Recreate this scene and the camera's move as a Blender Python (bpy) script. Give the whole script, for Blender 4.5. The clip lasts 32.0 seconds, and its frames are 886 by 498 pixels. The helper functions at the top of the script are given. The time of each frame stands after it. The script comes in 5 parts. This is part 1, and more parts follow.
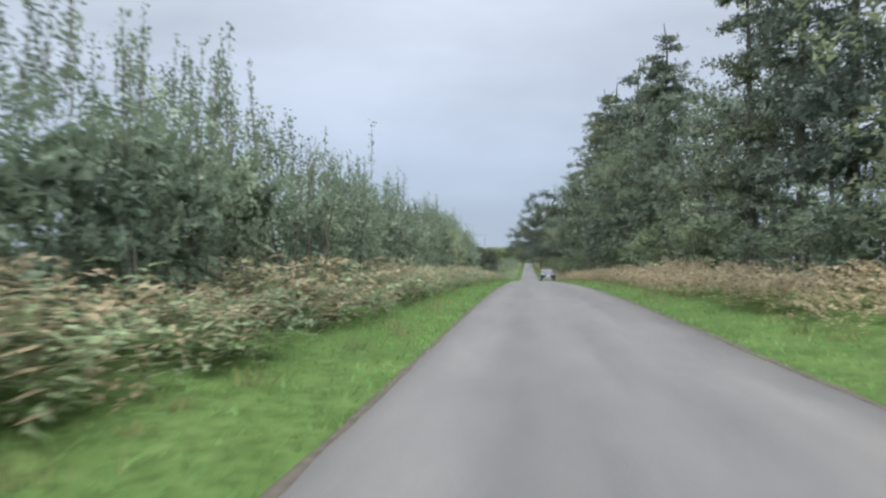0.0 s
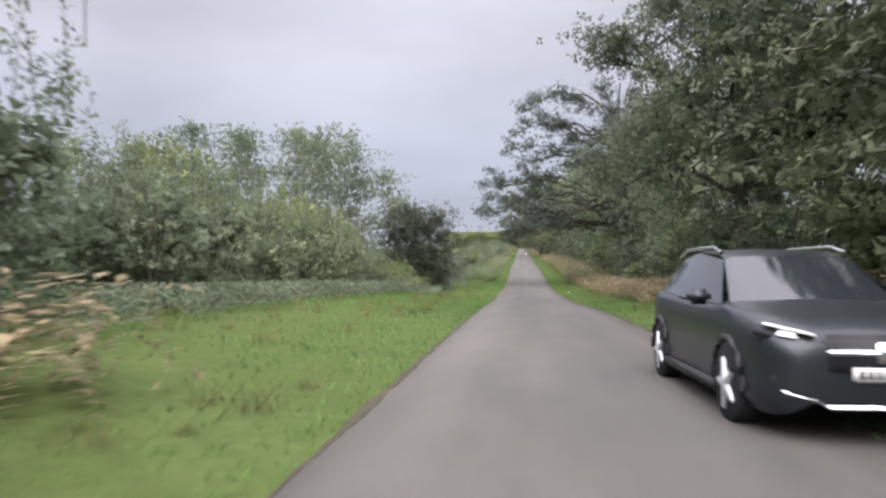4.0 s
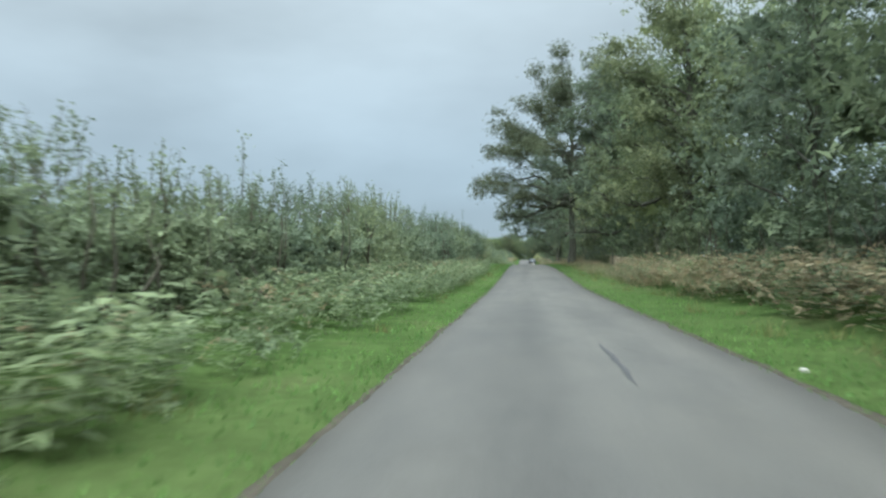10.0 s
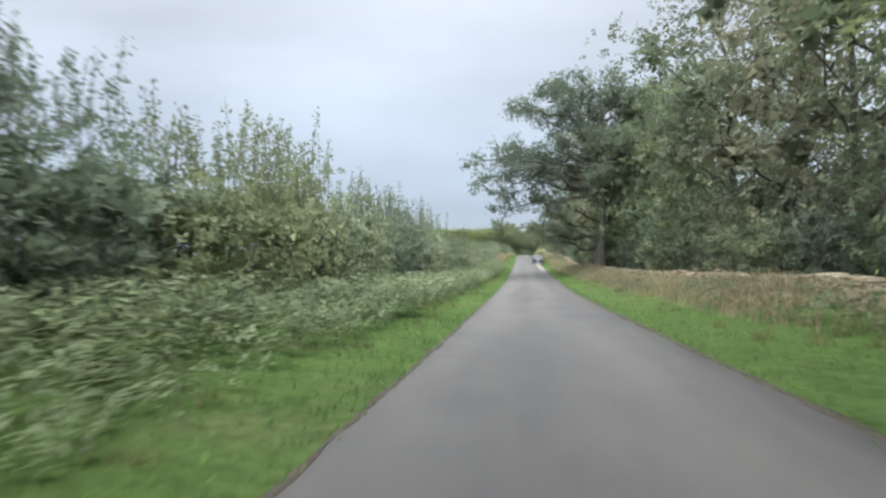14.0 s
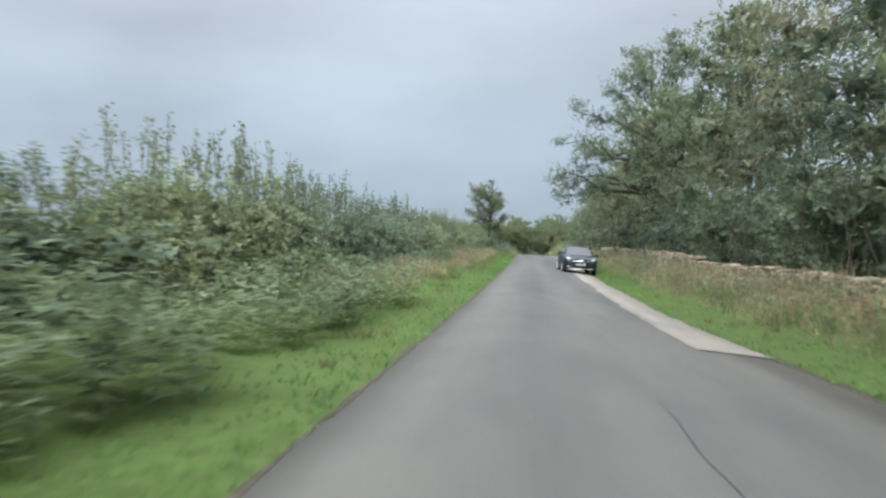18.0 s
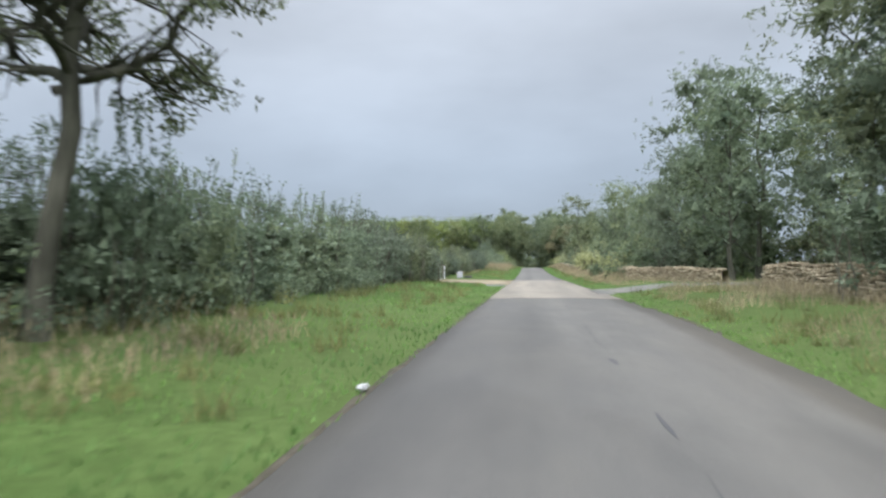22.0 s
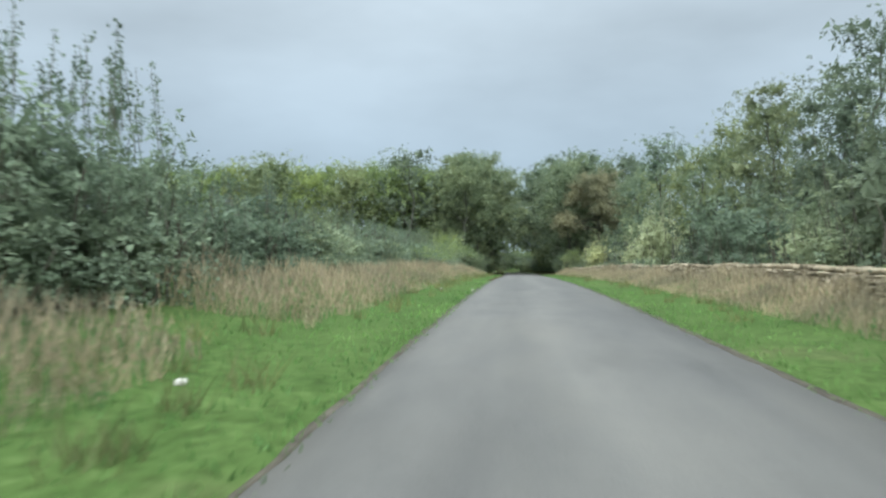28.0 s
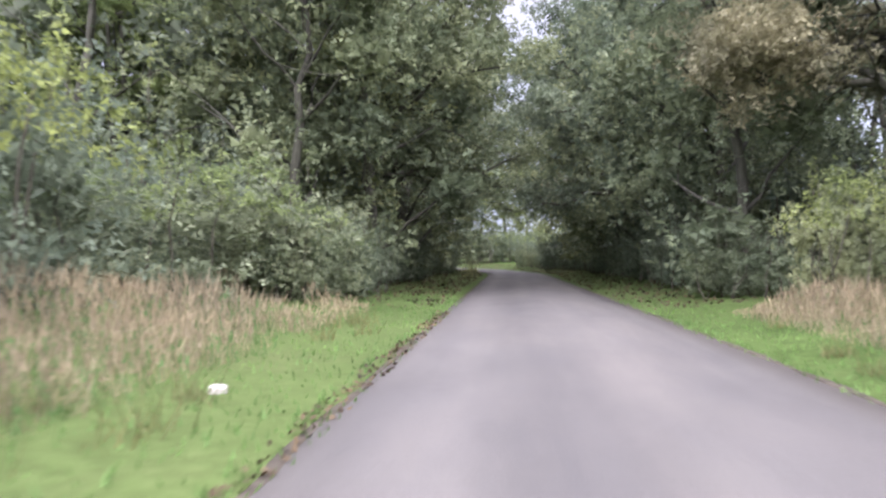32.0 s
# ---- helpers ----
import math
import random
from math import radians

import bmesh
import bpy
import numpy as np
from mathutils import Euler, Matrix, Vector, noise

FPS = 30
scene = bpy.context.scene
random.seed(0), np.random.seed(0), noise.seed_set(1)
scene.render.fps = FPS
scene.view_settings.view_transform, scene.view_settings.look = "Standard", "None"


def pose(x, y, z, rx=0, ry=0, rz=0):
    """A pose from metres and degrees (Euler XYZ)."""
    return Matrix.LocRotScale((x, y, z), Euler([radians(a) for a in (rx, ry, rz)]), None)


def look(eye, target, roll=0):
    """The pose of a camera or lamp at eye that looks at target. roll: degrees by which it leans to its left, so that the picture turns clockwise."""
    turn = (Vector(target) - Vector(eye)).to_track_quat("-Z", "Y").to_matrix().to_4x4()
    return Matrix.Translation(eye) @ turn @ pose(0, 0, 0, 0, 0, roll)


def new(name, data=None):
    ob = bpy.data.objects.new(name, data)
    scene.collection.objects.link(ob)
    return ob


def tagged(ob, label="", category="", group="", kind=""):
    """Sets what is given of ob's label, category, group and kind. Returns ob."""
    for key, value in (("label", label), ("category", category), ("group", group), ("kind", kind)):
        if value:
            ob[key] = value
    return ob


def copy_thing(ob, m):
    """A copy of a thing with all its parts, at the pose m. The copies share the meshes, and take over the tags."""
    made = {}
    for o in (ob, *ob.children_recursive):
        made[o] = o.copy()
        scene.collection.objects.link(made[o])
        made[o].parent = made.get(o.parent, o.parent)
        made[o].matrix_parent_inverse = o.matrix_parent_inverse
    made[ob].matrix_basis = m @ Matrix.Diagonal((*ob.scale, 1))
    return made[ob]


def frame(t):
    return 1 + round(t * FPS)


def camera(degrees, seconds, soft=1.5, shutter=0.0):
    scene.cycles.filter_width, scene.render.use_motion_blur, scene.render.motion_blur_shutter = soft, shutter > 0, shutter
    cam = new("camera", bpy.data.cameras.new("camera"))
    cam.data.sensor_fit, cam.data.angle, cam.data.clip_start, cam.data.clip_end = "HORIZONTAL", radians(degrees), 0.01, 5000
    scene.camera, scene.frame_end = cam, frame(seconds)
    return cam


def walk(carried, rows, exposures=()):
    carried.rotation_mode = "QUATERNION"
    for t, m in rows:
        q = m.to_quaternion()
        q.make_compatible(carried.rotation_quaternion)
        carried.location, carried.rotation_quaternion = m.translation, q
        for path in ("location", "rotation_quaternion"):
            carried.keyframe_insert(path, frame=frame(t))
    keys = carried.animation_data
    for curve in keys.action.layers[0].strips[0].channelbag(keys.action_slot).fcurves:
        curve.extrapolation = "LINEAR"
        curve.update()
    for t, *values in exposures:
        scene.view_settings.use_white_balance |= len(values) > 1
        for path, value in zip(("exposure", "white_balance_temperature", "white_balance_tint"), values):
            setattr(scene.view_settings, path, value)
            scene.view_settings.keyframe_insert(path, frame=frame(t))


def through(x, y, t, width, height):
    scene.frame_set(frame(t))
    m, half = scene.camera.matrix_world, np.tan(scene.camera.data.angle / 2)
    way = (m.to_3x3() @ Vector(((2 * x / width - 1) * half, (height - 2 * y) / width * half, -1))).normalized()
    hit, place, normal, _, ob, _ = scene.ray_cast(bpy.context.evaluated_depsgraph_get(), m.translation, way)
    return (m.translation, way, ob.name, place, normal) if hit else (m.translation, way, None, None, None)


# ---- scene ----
# the camera rides 1.2 m over the left half of a straight lane that runs along y
LIFT = [-0.07, 0.00, 0.07, -0.03, -0.34, -0.75, -1.34, -2.18, -2.62, -2.56, -2.17, -1.99, -1.91, -1.67, -1.23, -1.03, -1.32, -1.59, -1.71, -1.62, -1.34, -0.90, -0.33, 0.21, 0.37, 0.30, 0.21, 0.24, 0.32, 0.51, 0.78, 0.85, 0.71, 0.45, 0.24, 0.04, -0.14, -0.29, -0.43, -0.56]  # height of the lane every 20 m from y = -20


def lane_z(y):
    """Height of the lane's surface at y."""
    x = min(max((y + 20) / 20, 0.0), len(LIFT) - 1.001)
    i = int(x)
    a = x - i
    q0, q1, q2, q3 = LIFT[max(i - 1, 0)], LIFT[i], LIFT[i + 1], LIFT[min(i + 2, len(LIFT) - 1)]
    m0, m1 = (q2 - q0) / 2, (q3 - q1) / 2
    return (2 * a**3 - 3 * a * a + 1) * q1 + (a**3 - 2 * a * a + a) * m0 + (3 * a * a - 2 * a**3) * q2 + (a**3 - a * a) * m1


EYE, LEAN = 1.2, -0.12
ROWS = [  # seconds, metres along the lane, degrees to the left, degrees up
    (0.0, 1.03, 6.47, 1.08), (0.5, 10.73, 6.38, 1.28), (1.0, 20.37, 6.25, 1.36), (1.5, 29.95, 6.18, 1.28),
    (2.0, 39.69, 6.23, 0.89), (2.5, 49.61, 6.31, 0.42), (3.0, 59.54, 6.27, 0.25), (3.5, 69.48, 6.15, 0.20),
    (4.0, 79.43, 6.00, 0.08), (4.5, 89.39, 5.84, -0.30), (5.0, 99.35, 5.71, -1.13), (5.5, 109.09, 5.73, -1.57),
    (6.0, 118.90, 5.80, -1.88), (6.5, 128.50, 5.91, -1.73), (7.0, 137.98, 6.05, -1.04), (7.5, 147.20, 6.17, -0.28),
    (8.0, 156.27, 6.12, 0.20), (8.5, 165.36, 6.07, 0.98), (9.0, 174.36, 6.14, 1.76), (9.5, 183.66, 6.20, 1.61),
    (10.0, 193.40, 6.24, 1.12), (10.5, 203.64, 6.19, 0.74), (11.0, 213.88, 6.18, 0.62), (11.5, 224.24, 6.15, 0.51),
    (12.0, 234.76, 6.07, 0.94), (12.5, 245.54, 6.07, 1.50), (13.0, 256.47, 6.11, 1.70), (13.5, 267.41, 6.10, 1.39),
    (14.0, 278.39, 6.18, 0.63), (14.5, 289.36, 6.29, -0.60), (15.0, 300.27, 6.26, -1.09), (15.5, 311.09, 6.31, -0.60),
    (16.0, 321.95, 6.40, -0.19), (16.5, 332.85, 6.52, 0.16), (17.0, 343.80, 6.64, 0.45), (17.5, 354.80, 6.76, 0.71),
    (18.0, 365.86, 6.84, 0.95), (18.5, 376.97, 7.02, 1.08), (19.0, 388.05, 7.11, 1.07), (19.5, 399.02, 7.05, 1.36),
    (20.0, 409.82, 6.98, 1.70), (20.5, 420.33, 6.83, 1.71), (21.0, 430.66, 6.73, 1.66), (21.5, 440.87, 6.66, 1.47),
    (22.0, 451.02, 6.65, 1.22), (22.5, 461.05, 6.65, 1.01), (23.0, 471.19, 6.58, 0.72), (23.5, 481.50, 6.51, 0.59),
    (24.0, 491.89, 6.36, 0.59), (24.5, 502.02, 6.17, 0.74), (25.0, 512.06, 6.06, 0.90), (25.5, 521.98, 5.89, 0.89),
    (26.0, 531.94, 5.72, 0.86), (26.5, 541.84, 5.59, 0.82), (27.0, 551.58, 5.50, 0.82), (27.5, 561.05, 5.49, 0.87),
    (28.0, 570.14, 5.57, 1.02), (28.5, 578.98, 5.65, 1.00), (29.0, 587.77, 5.73, 0.81), (29.5, 596.55, 5.80, 0.58),
    (30.0, 605.47, 5.79, 0.39), (30.5, 614.25, 5.75, 0.07), (31.0, 622.76, 5.56, 0.07), (31.5, 630.78, 5.33, 0.39),
    (32.0, 638.81, 4.99, 0.18),
]
cam = camera(62.0, 32.0, soft=2.4, shutter=0.16)
walk(cam, [(t, pose(0, y, EYE + lane_z(y), 90 + up, 0, left) @ pose(0, 0, 0, 0, 0, LEAN)) for t, y, left, up in ROWS],
     [(0.0, 0.0, 5910, 14), (3.0, 0.0, 5920, 13), (4.5, 0.1, 6570, 25), (6.0, 0.28, 6570, 25), (7.0, 0.22, 6570, 23), (8.0, -0.05, 5980, 7), (9.0, -0.1, 5780, 1), (10.2, -0.1, 5780, 0),
      (11.5, 0.05, 6370, 21), (13.3, 0.15, 6570, 24), (14.0, 0.22, 6080, 13), (14.3, 0.2, 6130, 14), (15.2, 0.0, 6430, 23), (18.0, -0.1, 5980, 9), (20.0, -0.15, 5830, 6), (21.0, -0.15, 5730, 1), (22.0, -0.1, 6010, 12),
      (23.0, -0.15, 5750, 0), (24.0, -0.2, 5600, -3), (26.0, -0.2, 5600, -4), (28.0, -0.1, 5810, 3), (29.3, -0.05, 5930, 6), (30.2, 0.15, 6180, 17), (31.0, 0.3, 6080, 26), (32.0, 0.62, 5960, 31)])

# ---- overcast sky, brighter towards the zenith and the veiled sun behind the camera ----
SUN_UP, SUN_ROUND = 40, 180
world = bpy.data.worlds.new("overcast_sky")
scene.world = world
world.use_nodes = True
wn, wl = world.node_tree.nodes, world.node_tree.links
wn.clear()
w_out, w_bg = wn.new("ShaderNodeOutputWorld"), wn.new("ShaderNodeBackground")
w_sky = wn.new("ShaderNodeTexSky")
w_sky.sky_type, w_sky.sun_disc = "NISHITA", False
w_sky.sun_elevation, w_sky.sun_rotation = radians(SUN_UP), radians(SUN_ROUND)
w_geo, w_sep = wn.new("ShaderNodeTexCoord"), wn.new("ShaderNodeSeparateXYZ")
w_ramp = wn.new("ShaderNodeValToRGB")
w_ramp.color_ramp.elements[0].position, w_ramp.color_ramp.elements[0].color = 0.0, (0.46, 0.53, 0.60, 1)
w_ramp.color_ramp.elements[1].position, w_ramp.color_ramp.elements[1].color = 1.0, (2.9, 2.95, 3.0, 1)
for p, c in ((0.12, (0.50, 0.565, 0.625, 1)), (0.3, (0.62, 0.66, 0.69, 1)), (0.42, (0.85, 0.89, 0.92, 1)), (0.6, (1.75, 1.8, 1.84, 1))):
    w_ramp.color_ramp.elements.new(p).color = c
w_map, w_noise = wn.new("ShaderNodeMapping"), wn.new("ShaderNodeTexNoise")
w_map.inputs["Scale"].default_value = (1.0, 1.0, 2.6)
w_noise.inputs["Scale"].default_value, w_noise.inputs["Detail"].default_value, w_noise.inputs["Roughness"].default_value = 1.8, 5, 0.5
w_range = wn.new("ShaderNodeMapRange")
w_range.inputs[1].default_value, w_range.inputs[2].default_value = 0.3, 0.72
w_range.inputs[3].default_value, w_range.inputs[4].default_value = 0.77, 1.25
w_mul, w_mix = wn.new("ShaderNodeVectorMath"), wn.new("ShaderNodeMix")
w_mul.operation = "SCALE"
w_mix.data_type = "RGBA"
w_mix.inputs[0].default_value = 0.93
w_dim = wn.new("ShaderNodeVectorMath")
w_dim.operation = "SCALE"
w_dim.inputs["Scale"].default_value = 0.1
wl.new(w_geo.outputs["Generated"], w_sep.inputs[0])
wl.new(w_sep.outputs["Z"], w_ramp.inputs[0])
wl.new(w_geo.outputs["Generated"], w_map.inputs[0])
wl.new(w_map.outputs[0], w_noise.inputs["Vector"])
wl.new(w_noise.outputs[0], w_range.inputs[0])
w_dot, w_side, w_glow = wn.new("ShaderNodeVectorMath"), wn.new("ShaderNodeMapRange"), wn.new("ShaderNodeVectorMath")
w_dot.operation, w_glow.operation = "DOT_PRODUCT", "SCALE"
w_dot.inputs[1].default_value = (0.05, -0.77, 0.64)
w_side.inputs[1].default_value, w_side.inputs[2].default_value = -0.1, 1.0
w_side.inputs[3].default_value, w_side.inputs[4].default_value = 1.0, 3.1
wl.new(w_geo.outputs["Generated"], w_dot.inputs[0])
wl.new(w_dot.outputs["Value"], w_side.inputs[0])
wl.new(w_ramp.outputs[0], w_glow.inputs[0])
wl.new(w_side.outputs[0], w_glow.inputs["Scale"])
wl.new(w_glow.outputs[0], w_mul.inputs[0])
wl.new(w_range.outputs[0], w_mul.inputs["Scale"])
wl.new(w_sky.outputs[0], w_dim.inputs[0])
wl.new(w_dim.outputs[0], w_mix.inputs[6])
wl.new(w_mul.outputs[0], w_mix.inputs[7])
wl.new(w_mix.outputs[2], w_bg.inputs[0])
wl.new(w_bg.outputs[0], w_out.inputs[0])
sun = new("sun", bpy.data.lights.new("sun", "SUN"))
sun.data.energy, sun.data.angle, sun.data.color = 1.9, radians(45), (1.0, 0.96, 0.9)
sun.matrix_world = look((0, -70, 60), (-5, 0, 0))

# ---- materials ----
def material(name, rough=0.9, spec=0.2):
    m = bpy.data.materials.new(name)
    m.use_nodes = True
    bsdf = m.node_tree.nodes["Principled BSDF"]
    bsdf.inputs["Roughness"].default_value = rough
    bsdf.inputs["Specular IOR Level"].default_value = spec
    return m, m.node_tree.nodes, m.node_tree.links, bsdf


def noise_tex(n, l, scale, detail=4, stretch=(1, 1, 1), rough=0.55, coord="Object"):
    co, mp, tx = n.new("ShaderNodeTexCoord"), n.new("ShaderNodeMapping"), n.new("ShaderNodeTexNoise")
    mp.inputs["Scale"].default_value = stretch
    tx.inputs["Scale"].default_value, tx.inputs["Detail"].default_value, tx.inputs["Roughness"].default_value = scale, detail, rough
    l.new(co.outputs[coord], mp.inputs[0])
    l.new(mp.outputs[0], tx.inputs["Vector"])
    return tx.outputs[0]


def ramp(n, l, value, *stops):
    r = n.new("ShaderNodeValToRGB")
    e = r.color_ramp.elements
    e[0].position, e[0].color = stops[0][0], (*stops[0][1], 1)
    e[1].position, e[1].color = stops[-1][0], (*stops[-1][1], 1)
    for p, c in stops[1:-1]:
        e.new(p).color = (*c, 1)
    l.new(value, r.inputs[0])
    return r.outputs[0]


def blend(n, l, fac, a, b, mode="MIX"):
    x = n.new("ShaderNodeMix")
    x.data_type, x.blend_type = "RGBA", mode
    for i, v in ((0, fac), (6, a), (7, b)):
        if isinstance(v, (int, float)):
            x.inputs[i].default_value = v
        elif isinstance(v, tuple):
            x.inputs[i].default_value = (*v, 1)
        else:
            l.new(v, x.inputs[i])
    return x.outputs[2]


def relief(n, l, bsdf, height, strength=0.4, distance=0.02):
    b = n.new("ShaderNodeBump")
    b.inputs["Strength"].default_value, b.inputs["Distance"].default_value = strength, distance
    l.new(height, b.inputs["Height"])
    l.new(b.outputs[0], bsdf.inputs["Normal"])


def foliage(name, dark, mid, light, through=0.42, rough=0.55):
    """Leaves: each leaf and each plant of its own tint, with light shining through."""
    m, n, l, bsdf = material(name, rough, 0.14)
    geo, info = n.new("ShaderNodeNewGeometry"), n.new("ShaderNodeObjectInfo")
    leaf = ramp(n, l, geo.outputs["Random Per Island"], (0.0, dark), (0.5, mid), (1.0, light))
    patch = noise_tex(n, l, 0.45, 2)
    tint = ramp(n, l, patch, (0.3, (0.62, 0.66, 0.62)), (0.7, (1.3, 1.25, 1.1)))
    plant = ramp(n, l, info.outputs["Random"], (0.0, (0.8, 0.84, 0.86)), (0.5, (1.0, 1.0, 1.0)), (1.0, (1.22, 1.14, 0.9)))
    col = blend(n, l, 1.0, blend(n, l, 1.0, leaf, tint, "MULTIPLY"), plant, "MULTIPLY")
    l.new(col, bsdf.inputs["Base Color"])
    tr, mx = n.new("ShaderNodeBsdfTranslucent"), n.new("ShaderNodeMixShader")
    l.new(col, tr.inputs[0])
    mx.inputs[0].default_value = through
    l.new(bsdf.outputs[0], mx.inputs[1])
    l.new(tr.outputs[0], mx.inputs[2])
    l.new(mx.outputs[0], n["Material Output"].inputs[0])
    return m


def bark(name, dark, light, scale=6):
    m, n, l, bsdf = material(name, 0.95, 0.1)
    g = noise_tex(n, l, scale, 6, (1, 1, 0.25))
    big = noise_tex(n, l, 0.9, 3)
    col = ramp(n, l, g, (0.3, dark), (0.7, light))
    l.new(blend(n, l, big, col, blend(n, l, 1.0, col, (0.75, 0.9, 0.65), "MULTIPLY")), bsdf.inputs["Base Color"])
    relief(n, l, bsdf, g, 0.8, 0.04)
    return m


LEAF_HEDGE = foliage("hedge_leaves", (0.101, 0.125, 0.087), (0.148, 0.184, 0.128), (0.204, 0.254, 0.177))
LEAF_DARK = foliage("dark_leaves", (0.084, 0.102, 0.073), (0.124, 0.15, 0.108), (0.171, 0.207, 0.149))
LEAF_OLIVE = foliage("olive_leaves", (0.099, 0.121, 0.075), (0.146, 0.178, 0.11), (0.201, 0.246, 0.152))
LEAF_LIGHT = foliage("bright_leaves", (0.128, 0.159, 0.064), (0.188, 0.234, 0.094), (0.259, 0.323, 0.13))
LEAF_BROWN = foliage("turning_leaves", (0.124, 0.122, 0.083), (0.182, 0.179, 0.122), (0.251, 0.247, 0.168))
LEAF_PINE = foliage("needles", (0.053, 0.067, 0.053), (0.078, 0.098, 0.078), (0.108, 0.135, 0.108), 0.2)
LEAF_OAK = foliage("oak_leaves", (0.068, 0.079, 0.055), (0.1, 0.116, 0.08), (0.138, 0.16, 0.11))
LEAF_TRIM = foliage("trimmed_hedge_leaves", (0.072, 0.088, 0.065), (0.106, 0.129, 0.096), (0.146, 0.178, 0.132))
LEAF_BRAMBLE = foliage("bramble_leaves", (0.107, 0.13, 0.094), (0.158, 0.192, 0.138), (0.218, 0.264, 0.19))
LEAF_HOLLY = foliage("holly_leaves", (0.05, 0.058, 0.046), (0.073, 0.086, 0.067), (0.1, 0.118, 0.093))
LEAF_PALE = foliage("pale_climber_leaves", (0.204, 0.221, 0.136), (0.3, 0.325, 0.2), (0.414, 0.448, 0.276))
FERN_GREEN = foliage("green_bracken", (0.098, 0.124, 0.075), (0.144, 0.183, 0.11), (0.2, 0.252, 0.152))
FERN_BROWN = foliage("brown_bracken", (0.144, 0.124, 0.097), (0.212, 0.182, 0.142), (0.293, 0.251, 0.196))
GRASS_SHORT = foliage("mown_grass", (0.073, 0.132, 0.048), (0.108, 0.194, 0.07), (0.149, 0.268, 0.097), 0.4)
GRASS_TALL = foliage("dry_grass", (0.221, 0.18, 0.124), (0.325, 0.265, 0.182), (0.448, 0.366, 0.251), 0.4)
GRASS_ROUGH = foliage("rough_grass", (0.102, 0.105, 0.046), (0.15, 0.155, 0.068), (0.207, 0.214, 0.094), 0.4)
BARK = bark("bark", (0.035, 0.032, 0.027), (0.11, 0.1, 0.085))
BARK_PALE = bark("pale_bark", (0.12, 0.11, 0.1), (0.35, 0.34, 0.31), 9)
TWIG = bark("twigs", (0.05, 0.042, 0.035), (0.14, 0.12, 0.1), 12)


def make_ground():
    m, n, l, bsdf = material("field_ground", 1.0, 0.05)
    a, b, c = noise_tex(n, l, 0.35, 5), noise_tex(n, l, 7, 5), noise_tex(n, l, 0.02, 3)
    green = ramp(n, l, b, (0.3, (0.031, 0.049, 0.013)), (0.55, (0.05, 0.081, 0.022)), (0.8, (0.077, 0.108, 0.036)))
    dry = ramp(n, l, b, (0.3, (0.049, 0.049, 0.021)), (0.75, (0.112, 0.108, 0.052)))
    green = blend(n, l, 1.0, green, ramp(n, l, noise_tex(n, l, 1.1, 4), (0.3, (0.74, 0.78, 0.7)), (0.7, (1.2, 1.15, 1.15))), "MULTIPLY")
    mix = blend(n, l, ramp(n, l, a, (0.6, (0, 0, 0)), (0.85, (1, 1, 1))), green, dry)
    far = blend(n, l, ramp(n, l, c, (0.45, (0, 0, 0)), (0.55, (1, 1, 1))), mix, (0.08, 0.1, 0.036))
    l.new(blend(n, l, 0.4, mix, far), bsdf.inputs["Base Color"])
    relief(n, l, bsdf, b, 0.6, 0.05)
    return m


def make_asphalt(name, lo, hi, tracks=True):
    m, n, l, bsdf = material(name, 0.8, 0.3)
    fine, mid, long = noise_tex(n, l, 90, 4), noise_tex(n, l, 1.6, 6, (1, 0.35, 1)), noise_tex(n, l, 0.35, 4, (2.2, 0.12, 1))
    col = ramp(n, l, fine, (0.25, lo), (0.75, hi))
    col = blend(n, l, 1.0, col, ramp(n, l, mid, (0.3, (0.87, 0.87, 0.87)), (0.7, (1.09, 1.08, 1.06))), "MULTIPLY")
    if tracks:
        co, sep, wave = n.new("ShaderNodeTexCoord"), n.new("ShaderNodeSeparateXYZ"), n.new("ShaderNodeMapRange")
        l.new(co.outputs["Object"], sep.inputs[0])
        wave.inputs[1].default_value, wave.inputs[2].default_value = -1.4, 2.9
        l.new(sep.outputs["X"], wave.inputs[0])
        worn = ramp(n, l, wave.outputs[0], (0.0, (0.72, 0.7, 0.66)), (0.06, (1.0, 1.0, 1.0)), (0.2, (1.06, 1.06, 1.06)), (0.33, (0.9, 0.9, 0.9)),
                    (0.46, (1.05, 1.05, 1.05)), (0.7, (1.0, 1.0, 1.0)), (0.93, (1.0, 0.99, 0.97)), (1.0, (0.74, 0.7, 0.64)))
        col = blend(n, l, 1.0, col, worn, "MULTIPLY")
    col = blend(n, l, 1.0, col, ramp(n, l, long, (0.35, (0.8, 0.8, 0.81)), (0.65, (1.13, 1.12, 1.1))), "MULTIPLY")
    damp = noise_tex(n, l, 0.5, 7, (1, 0.3, 1), 0.62)
    col = blend(n, l, 1.0, col, ramp(n, l, damp, (0.36, (0.87, 0.865, 0.86)), (0.47, (1.0, 1.0, 1.0)), (0.6, (1.02, 1.01, 0.99)), (0.68, (1.1, 1.08, 1.05))), "MULTIPLY")
    l.new(col, bsdf.inputs["Base Color"])
    relief(n, l, bsdf, fine, 0.5, 0.006)
    return m


GROUND = make_ground()
ASPHALT = make_asphalt("worn_asphalt", (0.06, 0.057, 0.051), (0.102, 0.097, 0.087))
CONCRETE = make_asphalt("pale_concrete", (0.132, 0.117, 0.093), (0.186, 0.167, 0.136), False)
STRIP = make_asphalt("pale_patching", (0.143, 0.125, 0.104), (0.201, 0.180, 0.150), False)
GRIT = make_asphalt("yellow_grit", (0.12, 0.096, 0.058), (0.205, 0.168, 0.108), False)


